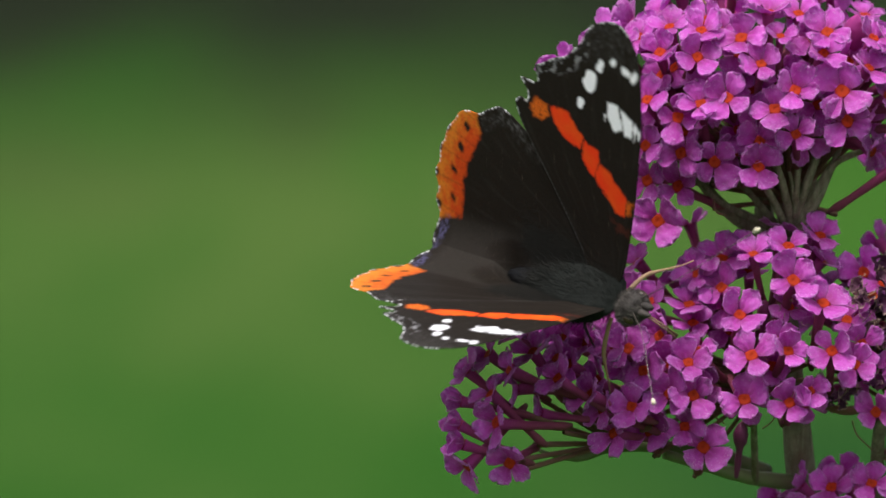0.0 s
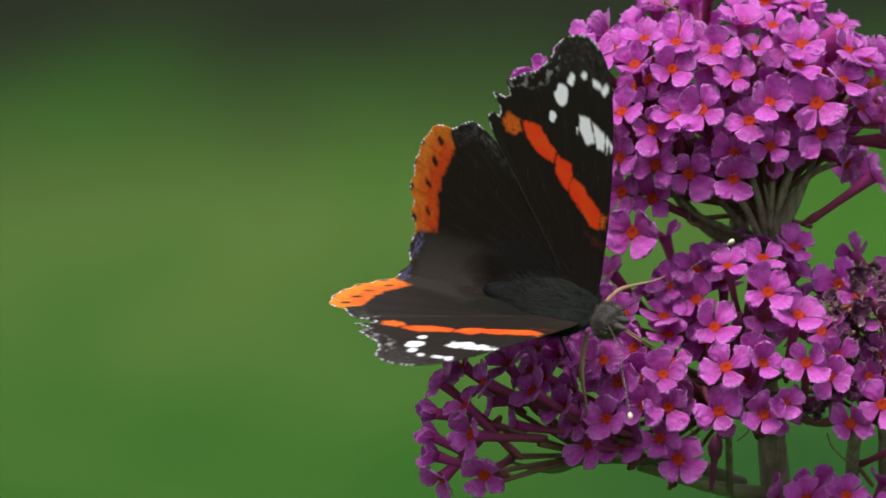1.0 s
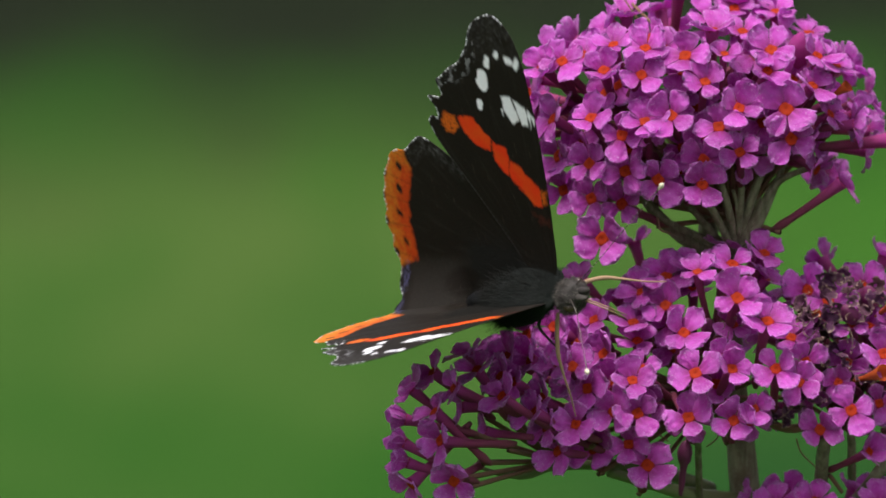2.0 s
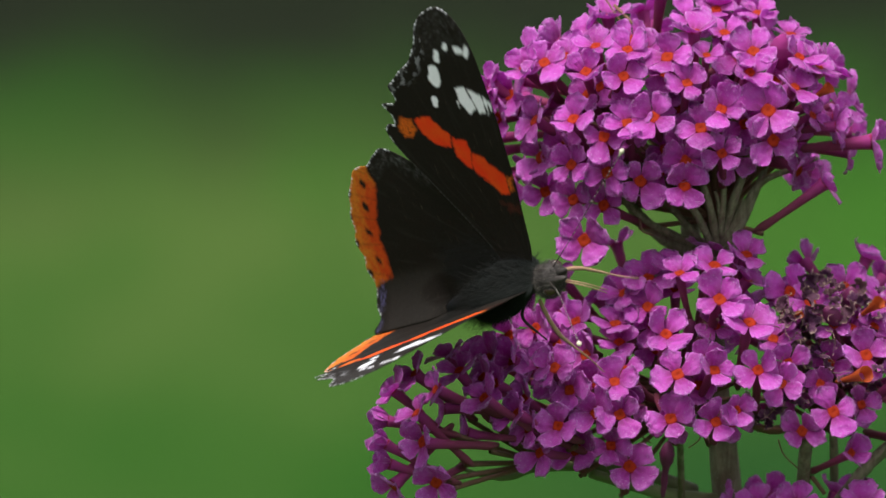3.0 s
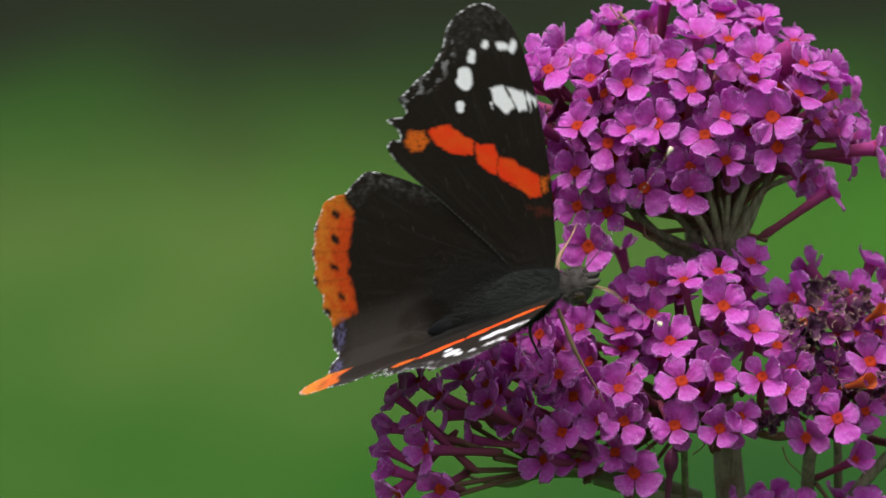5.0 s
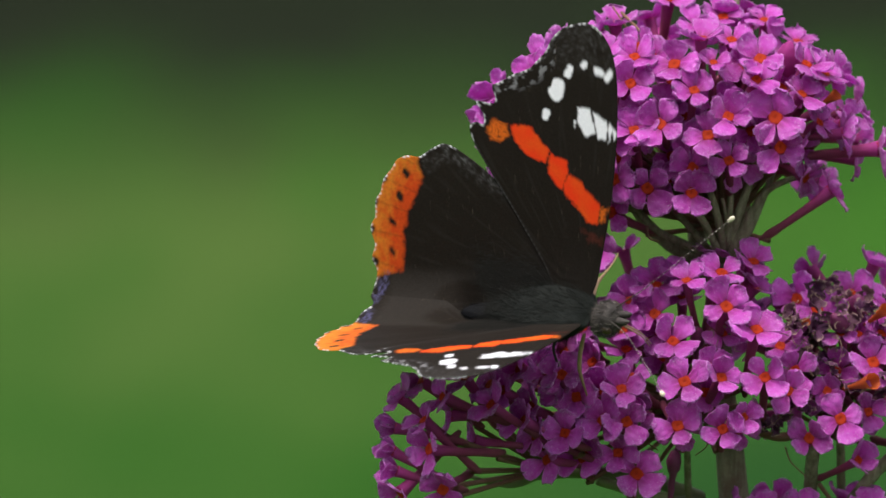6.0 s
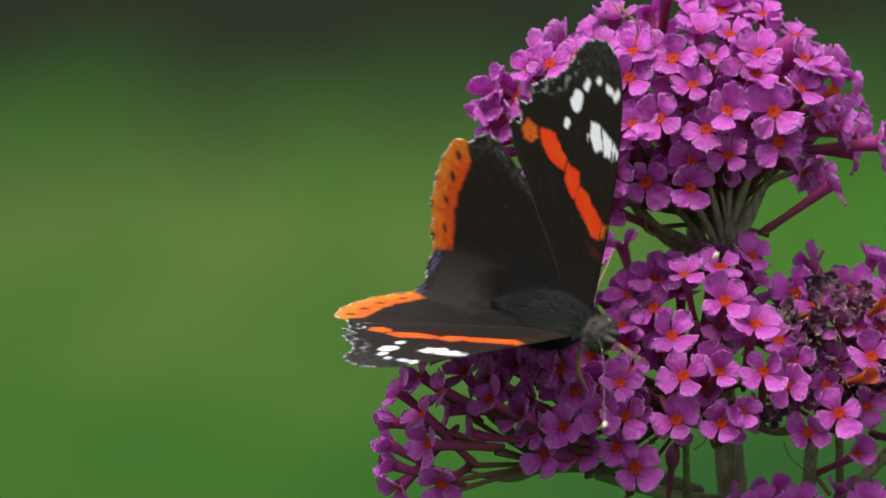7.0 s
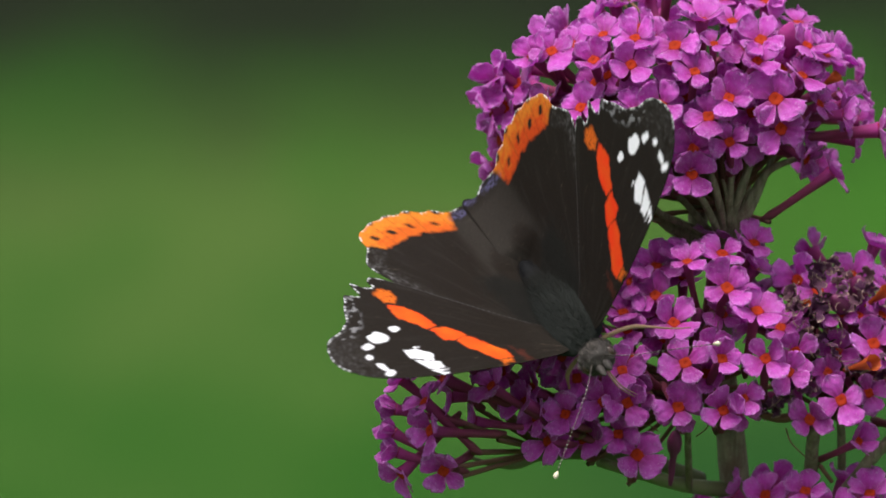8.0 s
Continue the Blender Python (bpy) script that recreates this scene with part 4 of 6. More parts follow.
floret(48.2, -34.0, 26.2, 165, 10, 59, 0.93, (43.6, 16.0, -38.4))
floret(35.4, -35.1, 25.3, -161, 7, 54, 0.93, (43.6, 16.0, -38.4))
floret(55.6, -35.9, 23.6, 120, 8, 53, 0.93, (43.6, 16.0, -38.4))
floret(30.5, -35.9, 16.5, -84, -15, 18, 0.93, (43.6, 16.0, -38.4))
floret(43.4, -37.1, 26.8, -174, -3, 57, 0.93, (43.6, 16.0, -38.4))
floret(55.6, -37.4, 17.4, 111, -3, 72, 0.93, (43.6, 16.0, -38.4))
floret(32.9, -38.3, 21.9, -140, -4, 2, 0.93, (43.6, 16.0, -38.4))
floret(49.7, -39.0, 23.7, 164, -28, 44, 0.93, (43.6, 16.0, -38.4))
floret(40.7, -40.1, 21.9, -140, -45, 5, 0.93, (43.6, 16.0, -38.4))
floret(46.7, -40.2, 17.4, 118, -59, 17, 0.93, (43.6, 16.0, -38.4))
floret(9.7, -18.4, -4.0, -41, 23, 50, 0.89, (30.1, 16.0, -18.8))
floret(10.3, -21.8, -5.0, -53, 22, 35, 0.93, (30.1, 16.0, -18.8))
floret(3.2, -22.4, -4.0, -87, 10, 22, 0.84, (11.8, 8.0, -26.1))
floret(0.4, -19.5, -5.0, -84, 2, 70, 0.84, (11.8, 8.0, -26.1))
floret(-5.6, -17.3, -7.0, -63, 37, 70, 0.89, (11.8, 8.0, -26.1))
floret(4.9, -15.8, -5.1, -50, 34, 69, 0.93, (11.8, 8.0, -26.1))
floret(8.8, -20.0, -6.9, -60, 26, 43, 0.93, (11.8, 8.0, -26.1))
# stems and branches
rod("stem", [(35.4, 22.0, -58.3, 2.30), (34.9, 20.0, -37.9, 1.95), (34.0, 18.0, -27.7, 1.75), (33.0, 17.0, -17.5, 1.50), (32.3, 17.0, -8.0, 1.45), (32.7, 16.0, 0.7, 1.40), (33.5, 17.0, 7.5, 1.10), (33.9, 17.0, 16.3, 0.80), (34.2, 18.0, 25.8, 0.55), (35.0, 20.0, 38.0, 0.50)], STEM, shoot, "grey-green woody main stem", 9, rough=0.12)
rod("branch", [(33.0, 18.0, -2.4, 0.90), (28.4, 17.0, -0.6, 0.85), (24.2, 15.0, 2.6, 0.75), (21.4, 13.0, 6.2, 0.60)], STEM, shoot, "", 9, rough=0.12)
rod("branch", [(30.8, 19.0, -4.6, 1.15), (29.9, 19.0, 1.6, 1.20), (30.0, 18.0, 8.8, 1.00)], STEM, shoot, "", 9, rough=0.12)
rod("branch", [(34.4, 18.0, -1.2, 0.95), (35.3, 17.0, 4.4, 0.95), (35.0, 16.0, 10.4, 0.80)], STEM, shoot, "", 9, rough=0.12)
rod("branch", [(32.7, 16.0, -1.3, 0.60), (27.4, 14.0, 1.1, 0.47), (24.0, 11.0, 2.9, 0.39), (21.2, 9.0, 6.1, 0.34)], STEM, shoot, "", 9, rough=0.12)
rod("branch", [(32.7, 15.0, -2.0, 0.56), (29.0, 11.0, 2.4, 0.43), (26.3, 9.0, 5.4, 0.36), (24.6, 8.0, 8.1, 0.34)], STEM, shoot, "", 9, rough=0.12)
rod("branch", [(32.7, 12.0, -1.3, 0.52), (30.3, 8.0, 3.4, 0.47), (28.2, 7.0, 6.4, 0.34)], STEM, shoot, "", 9, rough=0.12)
rod("branch", [(32.9, 12.0, -0.6, 0.60), (32.1, 8.0, 3.4, 0.52), (30.9, 6.0, 7.4, 0.39)], STEM, shoot, "", 9, rough=0.12)
rod("branch", [(32.9, 12.0, -0.6, 0.52), (33.4, 8.0, 4.1, 0.43), (33.6, 7.0, 8.1, 0.34)], STEM, shoot, "", 9, rough=0.12)
rod("branch", [(32.9, 12.0, -0.6, 0.65), (34.7, 9.0, 4.8, 0.56), (36.1, 8.0, 8.8, 0.43), (36.9, 7.0, 12.1, 0.34)], STEM, shoot, "", 9, rough=0.12)
rod("branch", [(33.1, 12.0, -0.9, 0.65), (35.5, 10.0, 3.1, 0.60), (38.0, 9.0, 7.1, 0.43), (42.0, 8.0, 8.9, 0.34), (44.7, 8.0, 10.1, 0.26)], STEM, shoot, "", 9, rough=0.12)
rod("branch", [(33.3, 12.0, -1.3, 0.60), (36.0, 10.0, 2.8, 0.52), (38.8, 11.0, 9.5, 0.34)], STEM, shoot, "", 9, rough=0.12)
rod("branch", [(33.3, 10.0, 0.7, 0.30), (33.0, 8.0, 4.1, 0.26), (32.5, 7.0, 6.1, 0.21)], STEM, shoot, "", 9, rough=0.12)
rod("branch", [(30.2, 18.0, -29.7, 0.90), (23.3, 12.0, -27.2, 0.80), (17.2, 9.0, -26.5, 0.75), (11.1, 6.0, -26.6, 0.65), (7.8, 5.0, -27.8, 0.45), (4.4, 4.0, -27.4, 0.30), (1.7, 4.0, -26.4, 0.20)], BRANCH, shoot, "green side branch", 9, rough=0.12)
rod("branch", [(33.9, 18.0, -31.1, 1.00), (28.1, 14.0, -30.3, 0.90), (22.6, 10.0, -28.8, 0.70), (17.8, 7.0, -27.4, 0.60)], BRANCH, shoot, "", 9, rough=0.12)
rod("branch", [(28.7, 14.0, -31.0, 0.43), (28.5, 10.0, -26.8, 0.43), (28.3, 6.0, -22.7, 0.39)], STEM, shoot, "", 9, rough=0.12)
rod("branch", [(43.4, 18.0, -35.1, 0.86), (43.2, 13.0, -28.9, 0.82), (43.3, 9.0, -24.8, 0.77), (44.0, 8.0, -22.1, 0.52)], STEM, shoot, "", 9, rough=0.12)
rod("branch", [(34.9, 19.0, -41.2, 1.03), (40.3, 18.0, -37.8, 0.95), (43.4, 18.0, -35.1, 0.86)], STEM, shoot, "", 9, rough=0.12)
rod("branch", [(46.9, 14.0, -28.3, 0.52), (46.7, 10.0, -24.1, 0.52), (46.4, 8.0, -20.7, 0.43)], STEM, shoot, "", 9, rough=0.12)
rod("branch", [(44.4, 18.0, -35.1, 0.69), (48.3, 13.0, -29.6, 0.69), (51.2, 12.0, -26.2, 0.77), (54.9, 12.0, -22.8, 0.69)], STEM, shoot, "", 9, rough=0.12)
rod("branch", [(32.3, 16.0, -8.0, 0.77), (37.5, 14.0, -10.7, 0.69), (41.5, 12.0, -13.4, 0.60), (44.1, 10.0, -13.4, 0.52)], STEM, shoot, "", 9, rough=0.12)
rod("branch", [(35.3, 8.0, -20.4, 0.40), (37.6, 8.0, -21.9, 0.50), (40.0, 8.0, -22.2, 0.55), (42.0, 8.0, -21.7, 0.50)], PEDICEL, shoot, "", 9, rough=0.12)
# dried florets, buds and tendrils
withered(41.5, -8.3, 2.9, 0.72, 40)
withered(42.6, -7.6, 6.2, 0.51, 41)
withered(43.8, -9.0, 3.0, 0.92, 42)
withered(44.8, -7.9, 2.5, 0.56, 43)
withered(43.4, -10.7, 8.6, 0.78, 44)
withered(41.9, -11.3, 4.6, 0.73, 45)
withered(44.8, -11.0, 6.6, 0.62, 46)
withered(41.2, -13.3, 3.0, 0.85, 47)
withered(43.0, -14.0, 6.7, 0.73, 48)
withered(44.4, -13.4, 7.7, 0.75, 49)
withered(46.1, -12.0, 8.9, 0.59, 50)
withered(41.3, -15.0, 5.9, 0.72, 51)
withered(42.2, -16.7, 4.5, 0.77, 52)
withered(40.9, -17.7, 3.6, 0.86, 53)
withered(38.7, -20.4, 8.1, 0.56, 54)
withered(37.2, -21.0, 5.3, 0.62, 55)
withered(39.5, -20.0, 2.6, 0.90, 56)
withered(44.9, -4.3, 5.0, 0.57, 57)
withered(46.0, -5.6, 6.7, 0.59, 58)
withered(47.4, -5.0, 8.3, 0.60, 59)
withered(49.8, -6.9, 2.2, 0.59, 60)
withered(48.9, -6.3, 4.4, 0.71, 61)
withered(51.1, -8.0, 8.3, 0.81, 62)
withered(51.9, -5.3, 4.4, 0.51, 63)
withered(43.8, -5.9, 3.1, 0.95, 64)
withered(40.2, -7.0, 5.2, 0.81, 65)
withered(45.8, -14.3, 2.4, 0.52, 66)
withered(51.7, -17.4, 7.9, 0.76, 67)
withered(42.5, -18.7, 4.2, 0.64, 68)
withered(46.5, -6.9, 2.6, 0.58, 69)
withered(41.0, -8.7, 2.2, 0.88, 70)
withered(43.4, -8.0, 5.3, 0.56, 71)
withered(44.4, -10.0, 7.2, 0.59, 72)
withered(42.4, -12.3, 2.4, 0.77, 73)
withered(43.8, -15.2, 8.3, 0.51, 74)
withered(41.9, -14.0, 7.6, 0.59, 75)
withered(45.4, -13.3, 2.7, 0.51, 76)
withered(40.4, -15.2, 4.1, 0.83, 77)
withered(37.9, -20.0, 5.5, 0.88, 78)
withered(39.0, -21.2, 3.5, 0.64, 79)
withered(43.6, -4.7, 3.8, 0.94, 80)
withered(45.5, -4.0, 8.6, 0.65, 81)
withered(46.6, -4.5, 5.1, 0.64, 82)
withered(51.1, -10.7, 7.2, 0.52, 83)
withered(51.8, -14.6, 2.5, 0.68, 84)
withered(47.9, -8.0, 3.7, 0.88, 85)
withered(49.7, -5.3, 7.2, 0.75, 86)
withered(44.8, -12.5, 6.6, 0.81, 87)
withered(42.1, -10.0, 7.5, 0.92, 88)
withered(47.9, -16.0, 3.0, 0.78, 89)
husk(50.2, -15.5, 1.0, 48, 12, 0.85)
husk(52.0, -7.0, 6.0, 50, 30, 0.70)
husk(46.0, 18.4, 3.0, 60, 30, 0.60)
husk(42.3, -8.5, 2.0, 20, 10, 0.40)
bud(26.7, -25.4, 4.0, 15, 70, 0.72, BUD)
bud(48.6, -7.0, 8.0, 0, 40, 0.90, BUD)
bud(46.4, -8.8, 4.0, -30, 30, 0.80, BUD)
bud(40.5, -16.6, 2.0, 20, -10, 0.60, BUD)
bud(40.3, 22.1, 8.0, 10, 60, 1.10, TUBE)
bud(29.5, -10.6, 3.0, 0, 50, 0.70, BUD)
rod("tendril", [(39.9, 4.0, -23.3, 0.10), (40.5, 4.0, -25.0, 0.09), (41.9, 5.0, -26.4, 0.08), (42.5, 6.0, -26.9, 0.06)], PEDICEL, shoot, "", 5)
rod("tendril", [(22.5, 3.0, -21.3, 0.10), (23.5, 3.0, -22.7, 0.09), (24.8, 4.0, -23.7, 0.08)], PEDICEL, shoot, "", 5)
rod("tendril", [(23.6, 8.0, 2.8, 0.16), (23.9, 7.0, 1.4, 0.14), (25.2, 7.0, 0.9, 0.10)], PEDICEL, shoot, "", 5)
rod("tendril", [(31.1, 2.0, -21.6, 0.10), (30.5, 3.0, -23.3, 0.09), (29.3, 4.0, -24.3, 0.08)], PEDICEL, shoot, "", 5)
rod("tendril", [(20.6, 12.0, 28.3, 0.22), (21.9, 11.0, 27.0, 0.20), (23.3, 10.0, 25.5, 0.16)], PEDICEL, shoot, "", 5)
rod("tendril", [(19.6, 12.0, 29.0, 0.12), (20.9, 11.0, 27.0, 0.10), (21.8, 10.0, 25.6, 0.08)], PEDICEL, shoot, "", 5)


def curl(x, z, d, size, seed):
    """A dry, curled thread of a withered floret."""
    rng = np.random.default_rng(seed)
    a, turn, rise = rng.uniform(0, 6.28), rng.uniform(0.25, 0.8) * rng.choice((-1, 1)), rng.normal(0, 0.16, 3)
    points = []
    for i in range(6):
        r = size * (0.30 + 0.10 * i)
        points.append((x + r * math.cos(a + turn * i) + rise[0] * i, d + 0.3 * math.sin(a + i) + rise[1] * i, z + r * math.sin(a + turn * i) + rise[2] * i, 0.062 - 0.007 * i))
    rod("dry_thread", points, THREAD, shoot, "", 5, 4)


thread_rng = np.random.default_rng(77)
for k in range(30):
    curl(thread_rng.uniform(40.0, 47.5), thread_rng.uniform(-15.5, -4.0), thread_rng.uniform(0.5, 3.5), thread_rng.uniform(0.4, 1.0), 200 + k)
for k in range(8):
    curl(thread_rng.uniform(36.5, 41.0), thread_rng.uniform(-21.5, -18.0), thread_rng.uniform(0.5, 3.5), thread_rng.uniform(0.4, 0.8), 300 + k)
for k in range(4):
    curl(thread_rng.uniform(29.0, 34.0), thread_rng.uniform(-12.0, -9.0), thread_rng.uniform(-2.5, 0.0), thread_rng.uniform(0.4, 0.7), 400 + k)


# ---- the butterfly ----
butterfly = new("butterfly")
tagged(butterfly, "dark brown butterfly with orange-red bands and white spots", "butterfly")

FORE_EDGE = [(1.2, 0.2), (2.8, 3.3), (3.8, 7.2), (4.8, 11.7), (5.5, 16.3), (5.9, 20.7), (5.9, 25.6), (5.6, 28.6), (4.9, 31.0), (3.9, 32.5), (2.6, 33.6), (1.0, 33.9), (-0.7, 33.5), (-2.4, 32.7), (-3.7, 31.4), (-4.5, 29.9), (-5.6, 28.7), (-6.9, 27.5), (-9.0, 26.6), (-11.0, 25.4), (-12.1, 24.8), (-11.6, 23.4), (-12.0, 22.7), (-14.4, 22.7), (-13.4, 21.4), (-13.3, 20.1), (-14.5, 20.2), (-15.3, 19.4), (-14.6, 17.6), (-13.0, 15.4), (-10.6, 12.4), (-8.2, 9.2), (-4.8, 4.4), (-2.6, 0.0)]
HIND_EDGE = [(0.5, 0.2), (-2.4, 6.0), (-5.5, 11.2), (-9.8, 14.7), (-13.6, 17.5), (-16.8, 19.1), (-18.9, 18.6), (-21.0, 17.6), (-22.8, 17.7), (-24.3, 17.2), (-25.3, 16.1), (-26.6, 14.9), (-27.3, 13.3), (-28.2, 12.3), (-28.5, 10.4), (-29.4, 9.0), (-29.0, 7.0), (-29.7, 5.3), (-29.2, 3.6), (-29.9, 1.0), (-29.0, -0.5), (-30.0, -1.6), (-28.6, -2.4), (-24.0, -2.6), (-15.0, -2.6), (-7.0, -2.2), (-2.0, -1.5)]


def segment(pts, a, b):
    """Distance of points to a stretch, and how far along it they lie."""
    a, b = np.array(a), np.array(b)
    d = b - a
    t = np.clip(((pts - a) @ d) / (d @ d), 0, 1)
    return np.linalg.norm(pts - a - t[:, None] * d, axis=1), t


def soft(x, edge=0.11):
    return np.clip(0.5 - x / (2 * edge), 0, 1)


def ripple(pts, scale, seed):
    return np.array([noise.noise(Vector((p[0] * scale, p[1] * scale, seed))) for p in pts])


def inside(p, corners):
    """Signed distance to a many-cornered patch, negative within it."""
    q = np.array(corners, float)
    far = np.full(len(p), 99.0)
    odd = np.zeros(len(p), bool)
    for a, b in zip(q, np.roll(q, -1, axis=0)):
        far = np.minimum(far, segment(p, a, b)[0])
        cross = (a[1] > p[:, 1]) != (b[1] > p[:, 1])
        step = b[1] - a[1] if abs(b[1] - a[1]) > 1e-9 else 1e-9
        odd ^= cross & (p[:, 0] < (b[0] - a[0]) * (p[:, 1] - a[1]) / step + a[0])
    return np.where(odd, -far, far)


def fore_marks(p, rim, along):
    """Orange band, white bar and spots of the forewing."""
    rough = ripple(p, 0.9, 2.0) * 0.35 + ripple(p, 2.6, 5.0) * 0.2
    mark = np.zeros((len(p), 4))
    band = np.full(len(p), 9.0)
    for patch in (((-9.5, 20.4), (-7.4, 20.9), (-6.2, 20.3), (-3.8, 18.1), (-4.3, 16.6), (-6.1, 16.9), (-7.8, 17.9), (-9.2, 19.3)),
                  ((-3.5, 17.9), (-1.3, 17.2), (-1.1, 15.8), (-2.0, 13.9), (-2.9, 14.1), (-3.8, 15.4), (-3.9, 17.0)),
                  ((-1.0, 15.7), (0.4, 15.2), (3.6, 12.6), (3.0, 10.3), (1.6, 10.3), (0.4, 11.8), (-1.5, 13.2), (-1.7, 14.6))):
        band = np.minimum(band, inside(p, patch))
    tail = np.minimum(inside(p, ((-12.9, 19.3), (-11.9, 20.8), (-9.9, 20.5), (-9.5, 19.3), (-10.6, 18.3), (-12.2, 18.4))), inside(p, ((3.5, 12.7), (4.7, 12.3), (4.2, 10.8), (3.2, 10.6))) + 0.1)
    mark[:, 0] = np.maximum(soft(band + 0.8 * rough, 0.16), soft(tail + rough, 0.25) * np.clip(0.85 + ripple(p, 3.1, 23.0), 0, 1))
    tone = np.where(tail < band, 0.95, 0.12 + 0.4 * ripple(p, 0.5, 27.0))
    white = np.full(len(p), 9.0)
    for patch in (((0.3, 23.8), (2.0, 23.8), (2.9, 21.0), (1.5, 20.6), (0.3, 21.8)), ((2.5, 23.5), (4.5, 22.8), (4.4, 20.4), (3.2, 20.6)), ((4.8, 22.6), (5.2, 22.1), (5.1, 20.4), (4.65, 20.2)), ((5.4, 21.9), (5.75, 21.5), (5.7, 20.6), (5.4, 20.5))):
        white = np.minimum(white, inside(p, patch))
    for a, b, w in (((-2.9, 25.2), (-2.6, 25.9), 1.02), ((-1.2, 27.7), (-0.9, 28.3), 0.52), ((1.0, 28.8), (1.2, 29.0), 0.38), ((2.9, 28.5), (3.6, 28.3), 0.42), ((4.4, 27.9), (4.8, 28.3), 0.50), ((-4.4, 22.1), (-4.2, 22.6), 0.46), ((-0.1, 21.6), (-0.1, 22.0), 0.22)):
        white = np.minimum(white, segment(p, a, b)[0] - w)
    mark[:, 1] = soft(white + 0.6 * rough)
    dash = np.clip(0.35 + 0.8 * np.cos(along * 2.9 + 0.6 * np.sin(along)) + 1.3 * ripple(p, 0.8, 9.0), 0, 1)
    fringe = soft(rim - 0.22, 0.12) * dash * (p[:, 0] < 3.5) * (p[:, 1] > 18)
    frost = soft(np.abs(rim - 1.1) - 0.7, 0.5) * np.clip(-0.15 + 1.2 * ripple(p, 1.1, 4.0) + 0.5 * ripple(p, 4.0, 14.0), 0, 0.22) * (p[:, 0] < -3.0) * (p[:, 1] > 24.0)
    mark[:, 1] = np.maximum(mark[:, 1], np.maximum(fringe, frost))
    mark[:, 2] = np.clip(0.75 - np.hypot(p[:, 0], p[:, 1]) / 11.0, 0, 1) * 0.8
    mark[:, 2] = np.maximum(mark[:, 2], np.clip((p[:, 1] - 27.5) / 3, 0, 1) * np.clip(0.45 + 1.3 * ripple(p, 0.7, 51.0), 0, 1))
    # the trailing edge is pale and rubbed
    edge = soft(rim - 0.20, 0.14) * (p[:, 0] < -3.5) * (p[:, 1] < 18.6) * np.clip(0.8 + ripple(p, 0.9, 33.0), 0, 1)
    mark[:, 1] = np.maximum(mark[:, 1], 0.07 * edge)
    worn_tip = np.clip((p[:, 1] - 27.0) / 4, 0, 1) * np.clip(ripple(p, 1.8, 37.0) + 0.6 * ripple(p, 5.0, 39.0), 0, 1)
    mark[:, 1] = np.maximum(mark[:, 1], 0.06 * worn_tip)
    # a faint wine-red smear below the band
    mark[:, 3] = soft(segment(p, (1.6, 8.9), (3.2, 8.2))[0] - 0.45 + 2 * rough, 0.4) * 0.6
    return mark, tone


